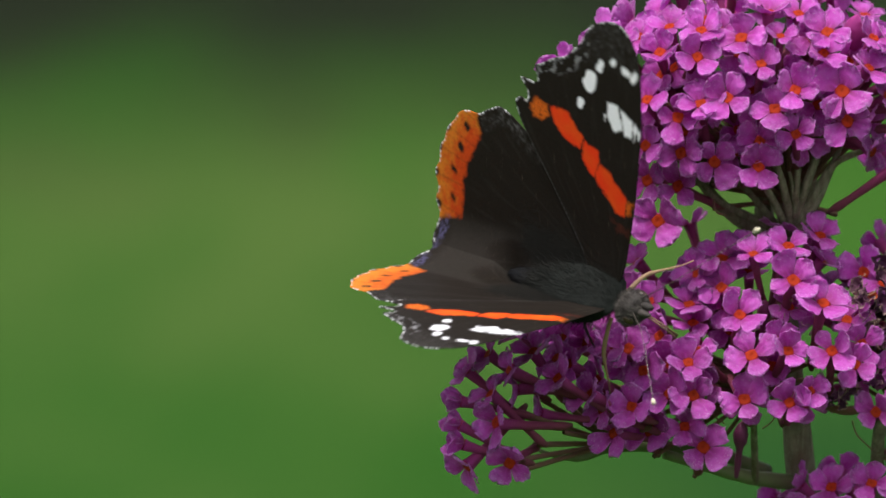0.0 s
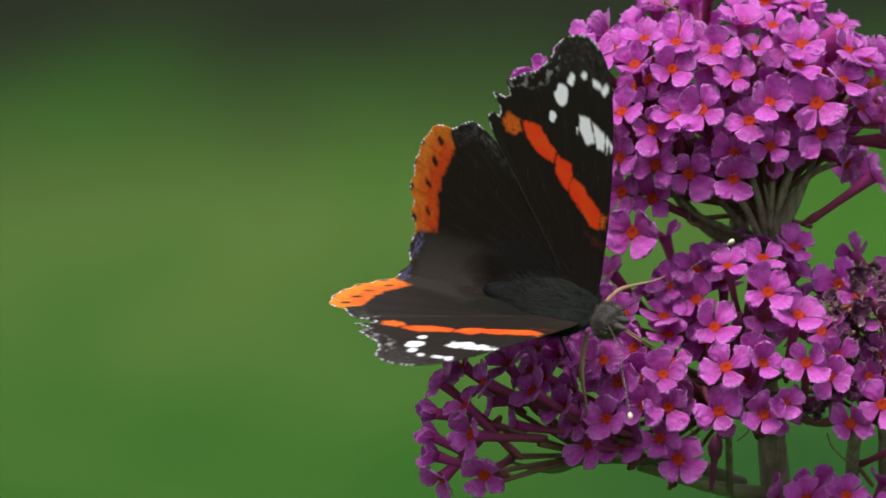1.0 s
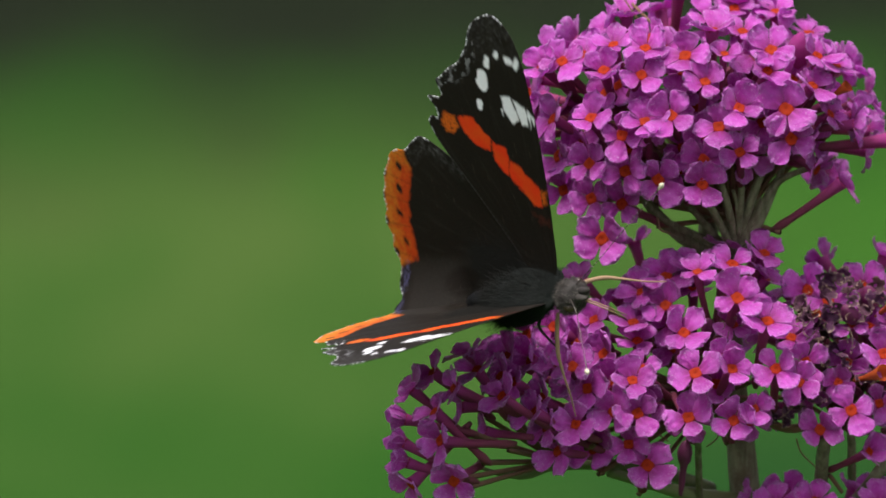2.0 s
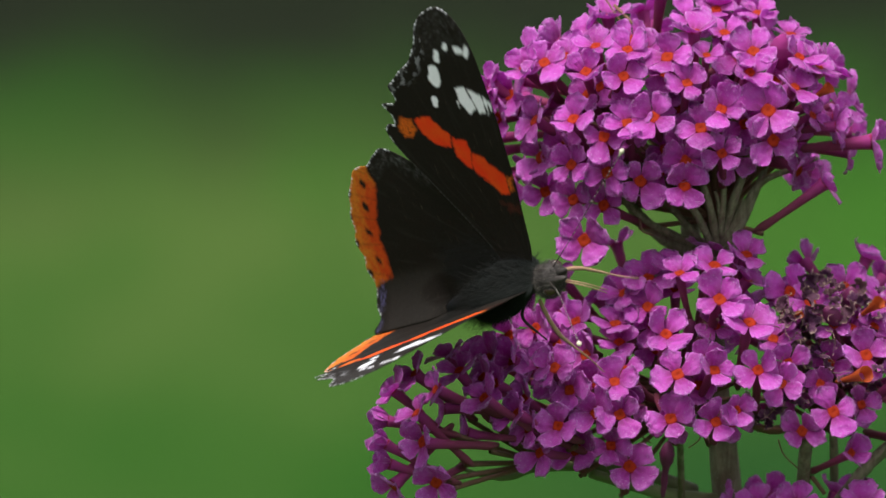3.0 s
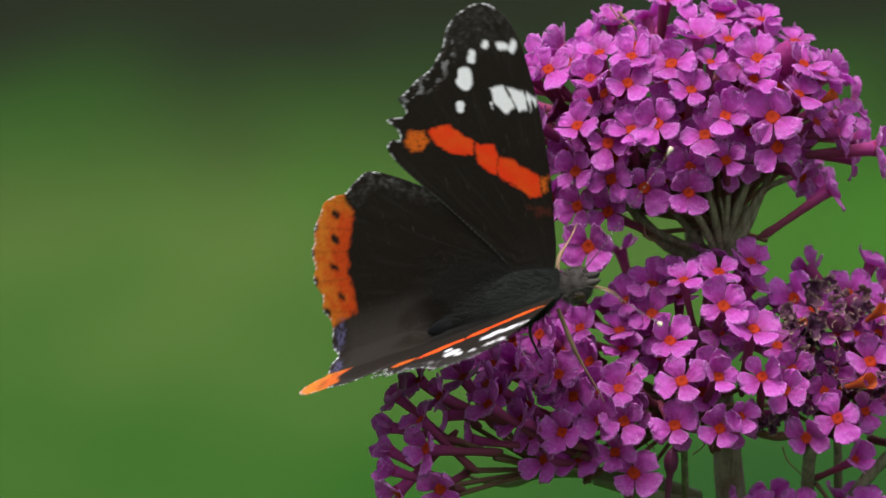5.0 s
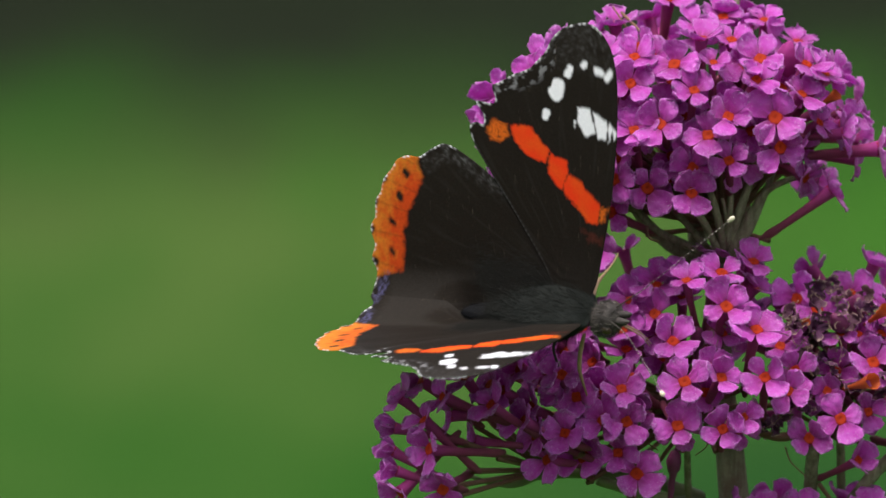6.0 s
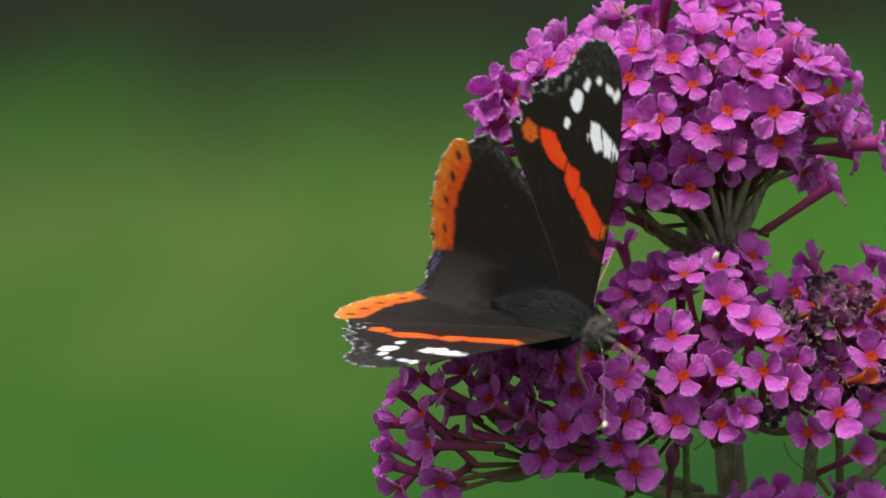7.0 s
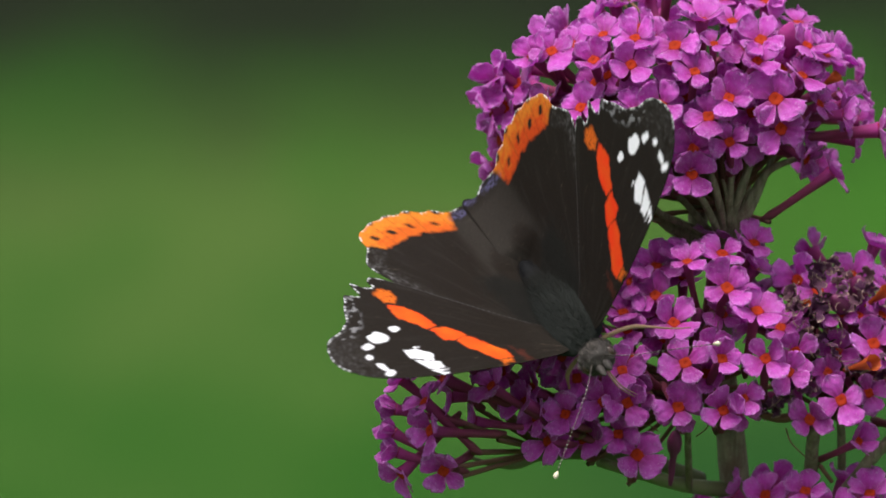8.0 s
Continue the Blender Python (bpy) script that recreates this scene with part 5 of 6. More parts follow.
def hind_marks(p, rim, along):
    """Orange border with black dots, the blue corner and the hairy trough of the hindwing."""
    rough = ripple(p, 0.8, 12.0) * 0.5 + ripple(p, 2.4, 15.0) * 0.25
    mark = np.zeros((len(p), 4))
    within = np.interp(p[:, 1], (3.6, 5.7, 8.4, 10.7, 13.2, 15.3, 16.9, 18.0), (-25.6, -24.7, -24.6, -23.5, -22.0, -20.8, -21.4, -21.0))
    border = np.maximum((p[:, 0] - within) * 0.9, 3.4 + 0.18 * (p[:, 0] + 28) - p[:, 1])
    mark[:, 0] = soft(border + 0.8 * rough, 0.3)
    dots = np.full(len(p), 9.0)
    for a in ((-23.3, 15.8), (-24.6, 13.0), (-26.1, 9.9), (-26.7, 6.3)):
        dots = np.minimum(dots, segment(p, a, (a[0] + 0.25, a[1] - 0.35))[0] - 0.36)
    tips = np.full(len(p), 9.0)
    veins = np.full(len(p), 9.0)
    for a, b in (((-24.6, 18.0), (-21.8, 16.7)), ((-26.6, 15.1), (-21.8, 13.2)), ((-28.4, 12.4), (-23.4, 10.9)), ((-29.4, 8.8), (-24.9, 7.9)), ((-29.3, 5.0), (-25.5, 4.0))):
        veins = np.minimum(veins, segment(p, a, b)[0] - 0.03)
        tips = np.minimum(tips, np.hypot(p[:, 0] - a[0], p[:, 1] - a[1]) - 0.55)
    mark[:, 0] *= 1 - soft(np.minimum(dots, tips) + 0.6 * rough, 0.2)
    mark[:, 0] *= 1 - 0.6 * soft(veins, 0.14)
    tone = np.clip(1.0 - rim / 3.4 + 0.5 * ripple(p, 1.4, 83.0), 0, 1)
    mark[:, 0] *= 1 - 0.35 * np.clip(ripple(p, 2.8, 87.0) + 0.1, 0, 1)
    blue = np.minimum(segment(p, (-27.9, 3.3), (-28.9, 0.9))[0] - 0.55, segment(p, (-28.9, -0.9), (-29.2, -1.5))[0] - 0.45)
    mark[:, 3] = soft(blue + 0.8 * rough, 0.25) * np.clip(0.45 + 1.8 * ripple(p, 2.2, 44.0) + 0.8 * ripple(p, 5.0, 46.0), 0, 1)
    mark[:, 1] = soft(rim - 0.20, 0.11) * np.clip(0.45 + 0.7 * np.cos(along * 2.7) + 1.3 * ripple(p, 0.8, 19.0), 0, 1) * (p[:, 0] < -15) * (p[:, 1] > -0.3)
    fold = np.clip((4.0 + 0.15 * np.clip(p[:, 0] + 12, -14, 0) * -0.3 - p[:, 1] + 0.5 * rough) / 1.5 + 0.3, 0, 1) * 0.85
    lead = np.clip((2.6 - rim) / 2.0, 0, 1) * np.clip(0.55 + 1.4 * ripple(p, 0.9, 71.0), 0, 1) * (p[:, 0] > -20.5) * np.clip((p[:, 1] - 7) / 4, 0, 1)
    basal = np.clip((3.0 + p[:, 0] + 6) / 8, 0, 1)
    rubbed = lead * np.clip(ripple(p, 2.0, 91.0) + 0.6 * ripple(p, 5.0, 93.0) + 0.15, 0, 1) * np.clip((p[:, 1] - 12) / 3, 0, 1)
    mark[:, 1] = np.maximum(mark[:, 1], 0.16 * rubbed)
    # shade of the hollow round the abdomen, painted by dropping the grey there
    pit_shade = soft(np.hypot((p[:, 0] + 15.6) / 4.8, (p[:, 1] - 1.0) / 1.7) - 1 + 0.25 * rough, 0.16)
    mark[:, 2] = np.clip(np.maximum(np.maximum(fold, lead), basal * 0.6), 0, 1) * (1 - mark[:, 0]) * (1 - 0.95 * pit_shade) * np.clip((p[:, 0] + 28.2) / 1.5, 0, 1)
    return mark, tone


def wing(name, edge, side, marks, mat, label, centre, around=270, deep=100, camber=0.5, lift=0.0, trough=0.0):
    """A thin, slightly arched wing with veins; x forward, y outward (side +1 or -1), its hinge at the origin."""
    pts = np.array([q[:2] for q in glide([(a, b, 0, 0) for a, b in edge], 24)])
    run = np.r_[0, np.cumsum(np.linalg.norm(np.diff(pts, axis=0), axis=1))]
    at = np.linspace(0, run[-1], around)
    rim = np.c_[np.interp(at, run, pts[:, 0]), np.interp(at, run, pts[:, 1])]
    c = np.array(centre)
    s = np.linspace(0, 1, deep) ** 0.8
    flat = (c + s[:, None, None] * (rim - c)[None]).reshape(-1, 2)
    gap = np.full(len(flat), 99.0)
    out = rim[[i for i in range(0, around, 2)]]
    near = np.zeros(len(flat))
    for i, q in enumerate(out):
        d = np.hypot(flat[:, 0] - q[0], flat[:, 1] - q[1])
        near = np.where(d < gap, 2 * i, near)
        gap = np.minimum(gap, d)
    mark, tone = marks(flat, gap, near * run[-1] / around)
    tone = tone + (0.35 if side < 0 else 0.0)        # the right wings' sunlit look, put in as a yellower orange
    fan = np.arctan2(flat[:, 1] - edge[0][1], flat[:, 0] - edge[0][0])
    far = np.hypot(flat[:, 0] - edge[0][0], flat[:, 1] - edge[0][1])
    worn = ripple(np.c_[fan * 26, far * 0.16], 1.0, 61.0) * np.clip(far / 9, 0, 1)
    mark[:, 2] = np.maximum(mark[:, 2], np.clip((worn - 0.20) * 1.5, 0, 0.5) * (1 - mark[:, 0]))
    reach = np.hypot(flat[:, 0] - c[0], flat[:, 1] - c[1])
    z = camber * np.sin(np.clip(flat[:, 1], 0, 34) / 34 * math.pi) + lift
    turn = np.arctan2(flat[:, 1] - edge[0][1], flat[:, 0] - edge[0][0])
    z = z + 0.02 * np.cos(turn * 23 + 2 * np.sin(turn * 5)) * np.clip(reach / 8, 0, 1)
    # towards the body the hindwings round off into a trough, hollow where the abdomen lies
    close = np.clip((-15.8 - flat[:, 0]) / 3.0, 0, 1)
    z = z + trough * np.clip(4.2 - flat[:, 1], 0, 6) ** 2 * close * close * (3 - 2 * close)
    top = np.c_[flat[:, 0], side * flat[:, 1], z]
    low = top - (0, 0, 0.07)
    verts = np.r_[top, low] * MM
    n = around * deep
    faces, slots = [], []
    for i in range(deep - 1):
        for j in range(around):
            a, b = i * around + j, i * around + (j + 1) % around
            q = (a, a + around, b + around, b)
            under = tuple(n + k for k in q)
            faces += [q[::-1], under] if side < 0 else [q, under[::-1]]
            slots += [0, 1]
    last = (deep - 1) * around
    for j in range(around):
        a, b = last + j, last + (j + 1) % around
        faces.append((a, n + a, n + b, b))
        slots.append(0)
    ob = link_mesh(name, verts, faces, [mat, UNDERWING], butterfly, label, True, slots)
    at_points = ob.data.attributes.new("mark", "FLOAT_COLOR", "POINT")
    at_points.data.foreach_set("color", np.r_[mark, mark].astype(np.float32).ravel())
    ob.data.attributes.new("tone", "FLOAT", "POINT").data.foreach_set("value", np.r_[tone, tone].astype(np.float32))
    return ob


HINGE = 1.2
wings = {}
for side in (1, -1):
    wings["fore", side] = wing("forewing", FORE_EDGE, side, fore_marks, FOREWING, "black forewing with orange-red band and white spots", (-1.5, 12.0), lift=0.12)
    wings["hind", side] = wing("hindwing", HIND_EDGE, side, hind_marks, HINDWING, "brown-black hindwing with black-dotted orange border", (-14.0, 6.0), lift=-0.12, trough=0.075)

thorax = blob("thorax", (-4.4, 0, 0.45), (7.7, 4.2, 1.85), HAIR, butterfly, "grey-green furry thorax", 0.12, 1, taper=0.6)
abdomen = blob("abdomen", (-13.2, 0, -0.40), (3.7, 1.35, 1.05), ABDOMEN, butterfly, "dark slender abdomen", 0.08, 2, taper=0.35)
head = blob("head", (4.2, 0, -0.8), (2.0, 2.2, 1.9), HEAD_HAIR, butterfly, "dark furry head", 0.15, 3)
for side in (1, -1):
    blob("eye", (4.7, side * 1.65, -0.7), (0.8, 0.6, 0.85), EYE_MAT, head, "glossy brown eye", 0.0, 4, 10, 12)
    blob("palp", (6.2, side * 0.5, -0.6), (1.4, 0.5, 0.5), HEAD_HAIR, head, "", 0.2, 5 + side, 8, 8)


def fur(name, parent, centre, radii, count, length, seed, mat=None, taper=0.0):
    """Fine hairs that lean backwards."""
    rng = np.random.default_rng(seed)
    verts, faces = [], []
    for i in range(count):
        d = rng.normal(size=3)
        d /= np.linalg.norm(d)
        narrow = 1 - taper * max(0.0, -d[0]) ** 1.5
        p = np.array(centre) + d * np.array(radii) * (1, narrow, narrow)
        out = d + np.array((-1.7, 0, 0)) + 0.5 * rng.normal(size=3)
        out = out / np.linalg.norm(out) * length * (0.6 + 0.8 * rng.random())
        w = np.cross(out, rng.normal(size=3))
        w = w / (np.linalg.norm(w) + 1e-9) * 0.02
        k = len(verts)
        verts += [(p - w) * MM, (p + w) * MM, (p + out) * MM]
        faces.append((k, k + 1, k + 2))
    return tagged(link_mesh(name, verts, faces, [mat or HAIR], parent, "", False), kind="stuff")


def wing_hair(parent, side, count, seed):
    """Long fine hair that lies back over the foot of a hindwing."""
    rng = np.random.default_rng(seed)
    verts, faces = [], []
    for i in range(count):
        x = -rng.random() ** 0.9 * 13.5 + 0.5
        y = 0.2 + abs(rng.normal()) * (1.6 + 0.10 * -x)
        if np.hypot((x + 16.2) / 4.6, (y - 1.0) / 1.8) < 1.0:
            continue
        fan = -2.75 + 0.35 * rng.normal() - 0.05 * y
        ln = (1.3 + 1.9 * rng.random()) * (0.6 + 0.4 * min(1.0, -x / 4 + 0.3))
        out = np.array((math.cos(fan) * ln, side * -math.sin(fan) * ln * 0.6, 0.16 + 0.22 * rng.random()))
        p = np.array((x, side * y, 0.0 + 0.10 * rng.random()))
        w = np.cross(out, (0, 0, 1.0))
        w = w / np.linalg.norm(w) * (0.022 + 0.02 * rng.random())
        k = len(verts)
        verts += [(p - w) * MM, (p + w) * MM, (p + out) * MM]
        faces.append((k, k + 1, k + 2))
    return tagged(link_mesh("hair", verts, faces, [WING_HAIR], parent, "", False), kind="stuff")


legs = {}
fur("fur", thorax, (-4.4, 0, 0.45), (7.6, 4.1, 1.8), 12000, 1.1, 7, taper=0.6)
for side in (1, -1):
    wing_hair(wings["hind", side], side, 5200, 31 + side)
fur("long_fur", thorax, (-4.6, 0, 0.3), (7.2, 4.0, 1.6), 3600, 2.6, 17, WING_HAIR, taper=0.4)
fur("fur", abdomen, (-13.2, 0, -0.40), (3.6, 1.3, 1.0), 1000, 0.4, 9, ABDOMEN)
fur("fur", head, (4.2, 0, -0.8), (1.95, 2.15, 1.85), 3600, 0.6, 8, HEAD_HAIR)
fur("pale_fur", head, (4.3, 0, -0.8), (2.05, 2.25, 1.95), 380, 0.75, 18, PALE_HAIR)
for side in (1, -1):
    shaft = rod("antenna", [(5.0, side * 0.6, 0.0, 0.09), (9.5, side * 3.4, 1.0, 0.045), (14.5, side * 7.8, 1.9, 0.045), (18.6, side * 11.6, 2.5, 0.06)], ANTENNA, butterfly, "thin dark antenna with pale rings", 7)
    ring_v, ring_f = tube_mesh([(0, 0, -0.07, 0.056), (0, 0, 0.07, 0.056)], 7, 1)
    ring = None
    line = glide([(5.0, side * 0.6, 0.0), (9.5, side * 3.4, 1.0), (14.5, side * 7.8, 1.9), (18.4, side * 11.4, 2.5)], 9)
    for a, b in zip(line, line[1:]):
        mid = Vector((a + b) / 2) * MM
        turn = Vector(b - a).to_track_quat("Z", "Y").to_matrix().to_4x4()
        if ring is None:
            ring = link_mesh("ring", ring_v, ring_f, [RING], shaft)
            ring.matrix_local = Matrix.Translation(mid) @ turn
        else:
            again(ring, shaft, Matrix.Translation(mid) @ turn)
    rod("club", [(18.6, side * 11.6, 2.5, 0.09), (18.9, side * 11.87, 2.55, 0.25), (19.15, side * 12.1, 2.6, 0.30), (19.36, side * 12.3, 2.62, 0.14)], CLUB, shaft, "cream club at the tip")
    # the middle leg reaches to the florets; it lies along +x from its joint
    legs[side] = rod("leg", [(0, 0, 0, 0.24), (1.6, 0.2, 0.5, 0.28), (4.6, 0.3, 1.0, 0.26), (7.4, 0.1, 0.7, 0.16), (10.4, 0, 0.2, 0.10), (13.0, 0, 0, 0.07)], LEG, butterfly, "tan slender leg", 7, rough=0.2)
    rod("leg", [(-2.6, side * 1.4, -2.0, 0.22), (-4.0, side * 2.6, -3.2, 0.20), (-5.2, side * 3.0, -6.4, 0.14), (-5.6, side * 3.2, -8.0, 0.09)], LEG_DARK, butterfly, "thin black hind leg", 7)
for half in (-0.12, 0.12):
    rod("proboscis", [(5.4, half, -1.6, 0.10), (7.0, half * 1.2, -4.0, 0.085), (6.1, half * 1.6 + 0.7, -7.5, 0.06)], LEG, butterfly, "pale tan proboscis", 7)


# ---- what moves ----
def body_pose(x, d, z, fx, fy, fz, ux, uy, uz):
    """The butterfly's pose in the flowers' space: its hinge in millimetres, its forward and its upward way."""
    f = Vector((fx, fy, fz)).normalized()
    u = Vector((ux, uy, uz))
    u = (u - f * u.dot(f)).normalized()
    m = Matrix((f, u.cross(f), u)).transposed().to_4x4()
    m.translation = Vector((x, d, z)) * MM
    return SPOT @ m


def wing_pose(side, flap, sweep, back=0.0):
    turn = Matrix.Rotation(radians(side * flap), 4, "X")
    return Matrix.Translation((0, side * HINGE * MM, 0)) @ turn @ Matrix.Translation((back * MM, 0, 0)) @ Matrix.Rotation(radians(-side * sweep), 4, "Z") @ Matrix.Translation((-back * MM, 0, 0))


def leg_pose(side, x, y, z):
    """A middle leg's pose on the body, along the way (x, y, z) from its joint."""
    turn = Vector((x, y, z)).to_track_quat("X", "Z").to_matrix().to_4x4()
    return Matrix.Translation(Vector((0.8, side * 1.5, -1.9)) * MM) @ turn


def motions():
    walk(butterfly, [
        (0.0, body_pose(10.47, -11.91, -8.62, 0.676, -0.715, -0.179, -0.540, -0.645, 0.541)),
        (0.2, body_pose(10.86, -11.92, -8.96, 0.709, -0.676, -0.202, -0.477, -0.671, 0.567)),
        (0.5, body_pose(10.68, -11.93, -9.07, 0.683, -0.705, -0.192, -0.523, -0.655, 0.546)),
        (1.0, body_pose(10.60, -11.95, -8.83, 0.676, -0.717, -0.172, -0.551, -0.646, 0.529)),
        (1.2, body_pose(10.16, -11.96, -8.44, 0.658, -0.738, -0.151, -0.575, -0.622, 0.532)),
        (1.3, body_pose(9.04, -11.97, -7.62, 0.560, -0.824, -0.090, -0.693, -0.525, 0.494)),
        (1.5, body_pose(10.25, -11.97, -6.87, 0.590, -0.806, -0.039, -0.704, -0.537, 0.465)),
        (1.7, body_pose(10.05, -11.98, -6.46, 0.568, -0.823, -0.006, -0.729, -0.506, 0.460)),
        (2.8, body_pose(11.03, -12.00, -5.42, 0.602, -0.787, 0.133, -0.750, -0.500, 0.433)),
        (3.0, body_pose(9.80, -12.00, -4.69, 0.556, -0.814, 0.170, -0.805, -0.476, 0.355)),
        (3.2, body_pose(10.21, -12.00, -4.88, 0.589, -0.795, 0.142, -0.775, -0.506, 0.379)),
        (3.4, body_pose(11.91, -12.01, -5.03, 0.712, -0.688, 0.137, -0.676, -0.621, 0.396)),
        (3.5, body_pose(11.88, -12.01, -5.34, 0.722, -0.676, 0.147, -0.667, -0.624, 0.406)),
        (3.7, body_pose(9.26, -12.00, -3.71, 0.517, -0.826, 0.225, -0.848, -0.458, 0.266)),
        (3.8, body_pose(8.59, -12.00, -2.86, 0.472, -0.846, 0.250, -0.877, -0.422, 0.227)),
        (4.0, body_pose(9.56, -12.00, -2.26, 0.533, -0.802, 0.270, -0.845, -0.490, 0.213)),
        (4.2, body_pose(12.56, -12.00, -4.71, 0.781, -0.600, 0.171, -0.615, -0.695, 0.372)),
        (4.5, body_pose(11.26, -12.00, -4.90, 0.819, -0.471, 0.328, -0.574, -0.682, 0.453)),
        (4.7, body_pose(10.92, -12.00, -4.88, 0.818, -0.473, 0.328, -0.576, -0.678, 0.457)),
        (5.8, body_pose(14.64, -11.99, -6.85, 0.776, -0.631, -0.004, -0.524, -0.647, 0.554)),
        (6.0, body_pose(14.85, -11.99, -7.49, 0.798, -0.603, -0.021, -0.496, -0.675, 0.546)),
        (6.5, body_pose(13.44, -11.99, -7.33, 0.634, -0.773, -0.025, -0.672, -0.567, 0.476)),
        (6.8, body_pose(13.72, -12.00, -7.66, 0.577, -0.815, -0.061, -0.660, -0.509, 0.552)),
        (7.0, body_pose(15.00, -12.00, -9.34, 0.588, -0.792, -0.166, -0.604, -0.566, 0.561)),
        (7.1, body_pose(14.72, -12.00, -9.71, 0.471, -0.858, -0.208, -0.615, -0.488, 0.619)),
        (7.2, body_pose(14.66, -12.00, -9.91, 0.428, -0.877, -0.217, -0.597, -0.454, 0.661)),
        (7.3, body_pose(14.79, -12.00, -10.39, 0.342, -0.905, -0.252, -0.647, -0.421, 0.636)),
        (7.5, body_pose(15.57, -12.00, -10.89, 0.463, -0.793, -0.397, -0.561, -0.609, 0.561)),
        (7.7, body_pose(15.52, -12.00, -11.71, 0.434, -0.778, -0.455, -0.508, -0.628, 0.589)),
        (8.0, body_pose(15.20, -12.01, -12.17, 0.405, -0.754, -0.518, -0.487, -0.657, 0.575)),
    ])
    walk(wings['fore', 1], [
        (0.0, wing_pose(1, 49.6, 6.6)),
        (0.2, wing_pose(1, 50.5, 7.3)),
        (0.5, wing_pose(1, 49.1, 6.5)),
        (1.0, wing_pose(1, 49.1, 5.9)),
        (1.2, wing_pose(1, 50.4, 5.8)),
        (1.3, wing_pose(1, 48.8, 7.5)),
        (1.5, wing_pose(1, 47.6, 6.9)),
        (1.7, wing_pose(1, 48.2, 7.4)),
        (2.8, wing_pose(1, 47.5, 8.3)),
        (3.0, wing_pose(1, 45.5, 7.9)),
        (3.2, wing_pose(1, 46.4, 7.5)),
        (3.4, wing_pose(1, 46.6, 6.1)),
        (3.5, wing_pose(1, 47.1, 6.6)),
        (3.7, wing_pose(1, 47.0, 7.6)),
        (3.8, wing_pose(1, 47.2, 5.9)),
        (4.0, wing_pose(1, 44.7, 6.4)),
        (4.2, wing_pose(1, 45.4, 4.9)),
        (4.5, wing_pose(1, 43.0, 6.3)),
        (4.7, wing_pose(1, 43.1, 6.3)),
        (5.8, wing_pose(1, 44.7, 6.5)),
        (6.0, wing_pose(1, 44.1, 6.7)),
        (6.5, wing_pose(1, 43.9, 6.1)),
        (6.8, wing_pose(1, 42.9, 5.9)),
        (7.0, wing_pose(1, 42.2, 6.4)),
        (7.1, wing_pose(1, 43.9, 7.0)),
        (7.2, wing_pose(1, 44.1, 8.1)),
        (7.3, wing_pose(1, 42.5, 10.0)),
        (7.5, wing_pose(1, 41.9, 8.5)),
        (7.7, wing_pose(1, 43.7, 8.3)),
        (8.0, wing_pose(1, 44.9, 8.2)),
    ])
    walk(wings['hind', 1], [
        (0.0, wing_pose(1, 47.3, 0.4, -3.0)),
        (0.2, wing_pose(1, 48.6, 0.6, -3.0)),
        (0.5, wing_pose(1, 47.7, 0.9, -3.0)),
        (1.0, wing_pose(1, 47.5, 0.8, -3.0)),
        (1.2, wing_pose(1, 48.7, 0.7, -3.0)),
        (1.3, wing_pose(1, 47.1, 0.7, -3.0)),
        (1.5, wing_pose(1, 45.8, 0.7, -3.0)),
        (1.7, wing_pose(1, 46.4, 0.7, -3.0)),
        (2.8, wing_pose(1, 45.4, 1.1, -3.0)),
        (3.0, wing_pose(1, 43.3, 1.1, -3.0)),
        (3.2, wing_pose(1, 44.0, 0.6, -3.0)),
        (3.4, wing_pose(1, 43.9, 0.1, -3.0)),
        (3.5, wing_pose(1, 44.3, -0.2, -3.0)),
        (3.7, wing_pose(1, 43.9, -0.5, -3.0)),
        (3.8, wing_pose(1, 43.9, -0.6, -3.0)),
        (4.0, wing_pose(1, 41.1, -1.0, -3.0)),
        (4.2, wing_pose(1, 43.2, -2.0, -3.0)),
        (4.5, wing_pose(1, 42.4, 0.0, -3.0)),
        (4.7, wing_pose(1, 42.5, 0.0, -3.0)),
        (5.8, wing_pose(1, 44.0, -0.9, -3.0)),
        (6.0, wing_pose(1, 43.2, -0.7, -3.0)),
        (6.5, wing_pose(1, 43.0, -0.7, -3.0)),
        (6.8, wing_pose(1, 42.8, -0.3, -3.0)),
        (7.0, wing_pose(1, 43.0, -0.4, -3.0)),
        (7.1, wing_pose(1, 43.7, 0.5, -3.0)),
        (7.2, wing_pose(1, 43.2, 1.5, -3.0)),
        (7.3, wing_pose(1, 40.9, 2.0, -3.0)),
        (7.5, wing_pose(1, 39.1, 3.2, -3.0)),
        (7.7, wing_pose(1, 40.8, 2.8, -3.0)),
        (8.0, wing_pose(1, 41.9, 2.2, -3.0)),
    ])
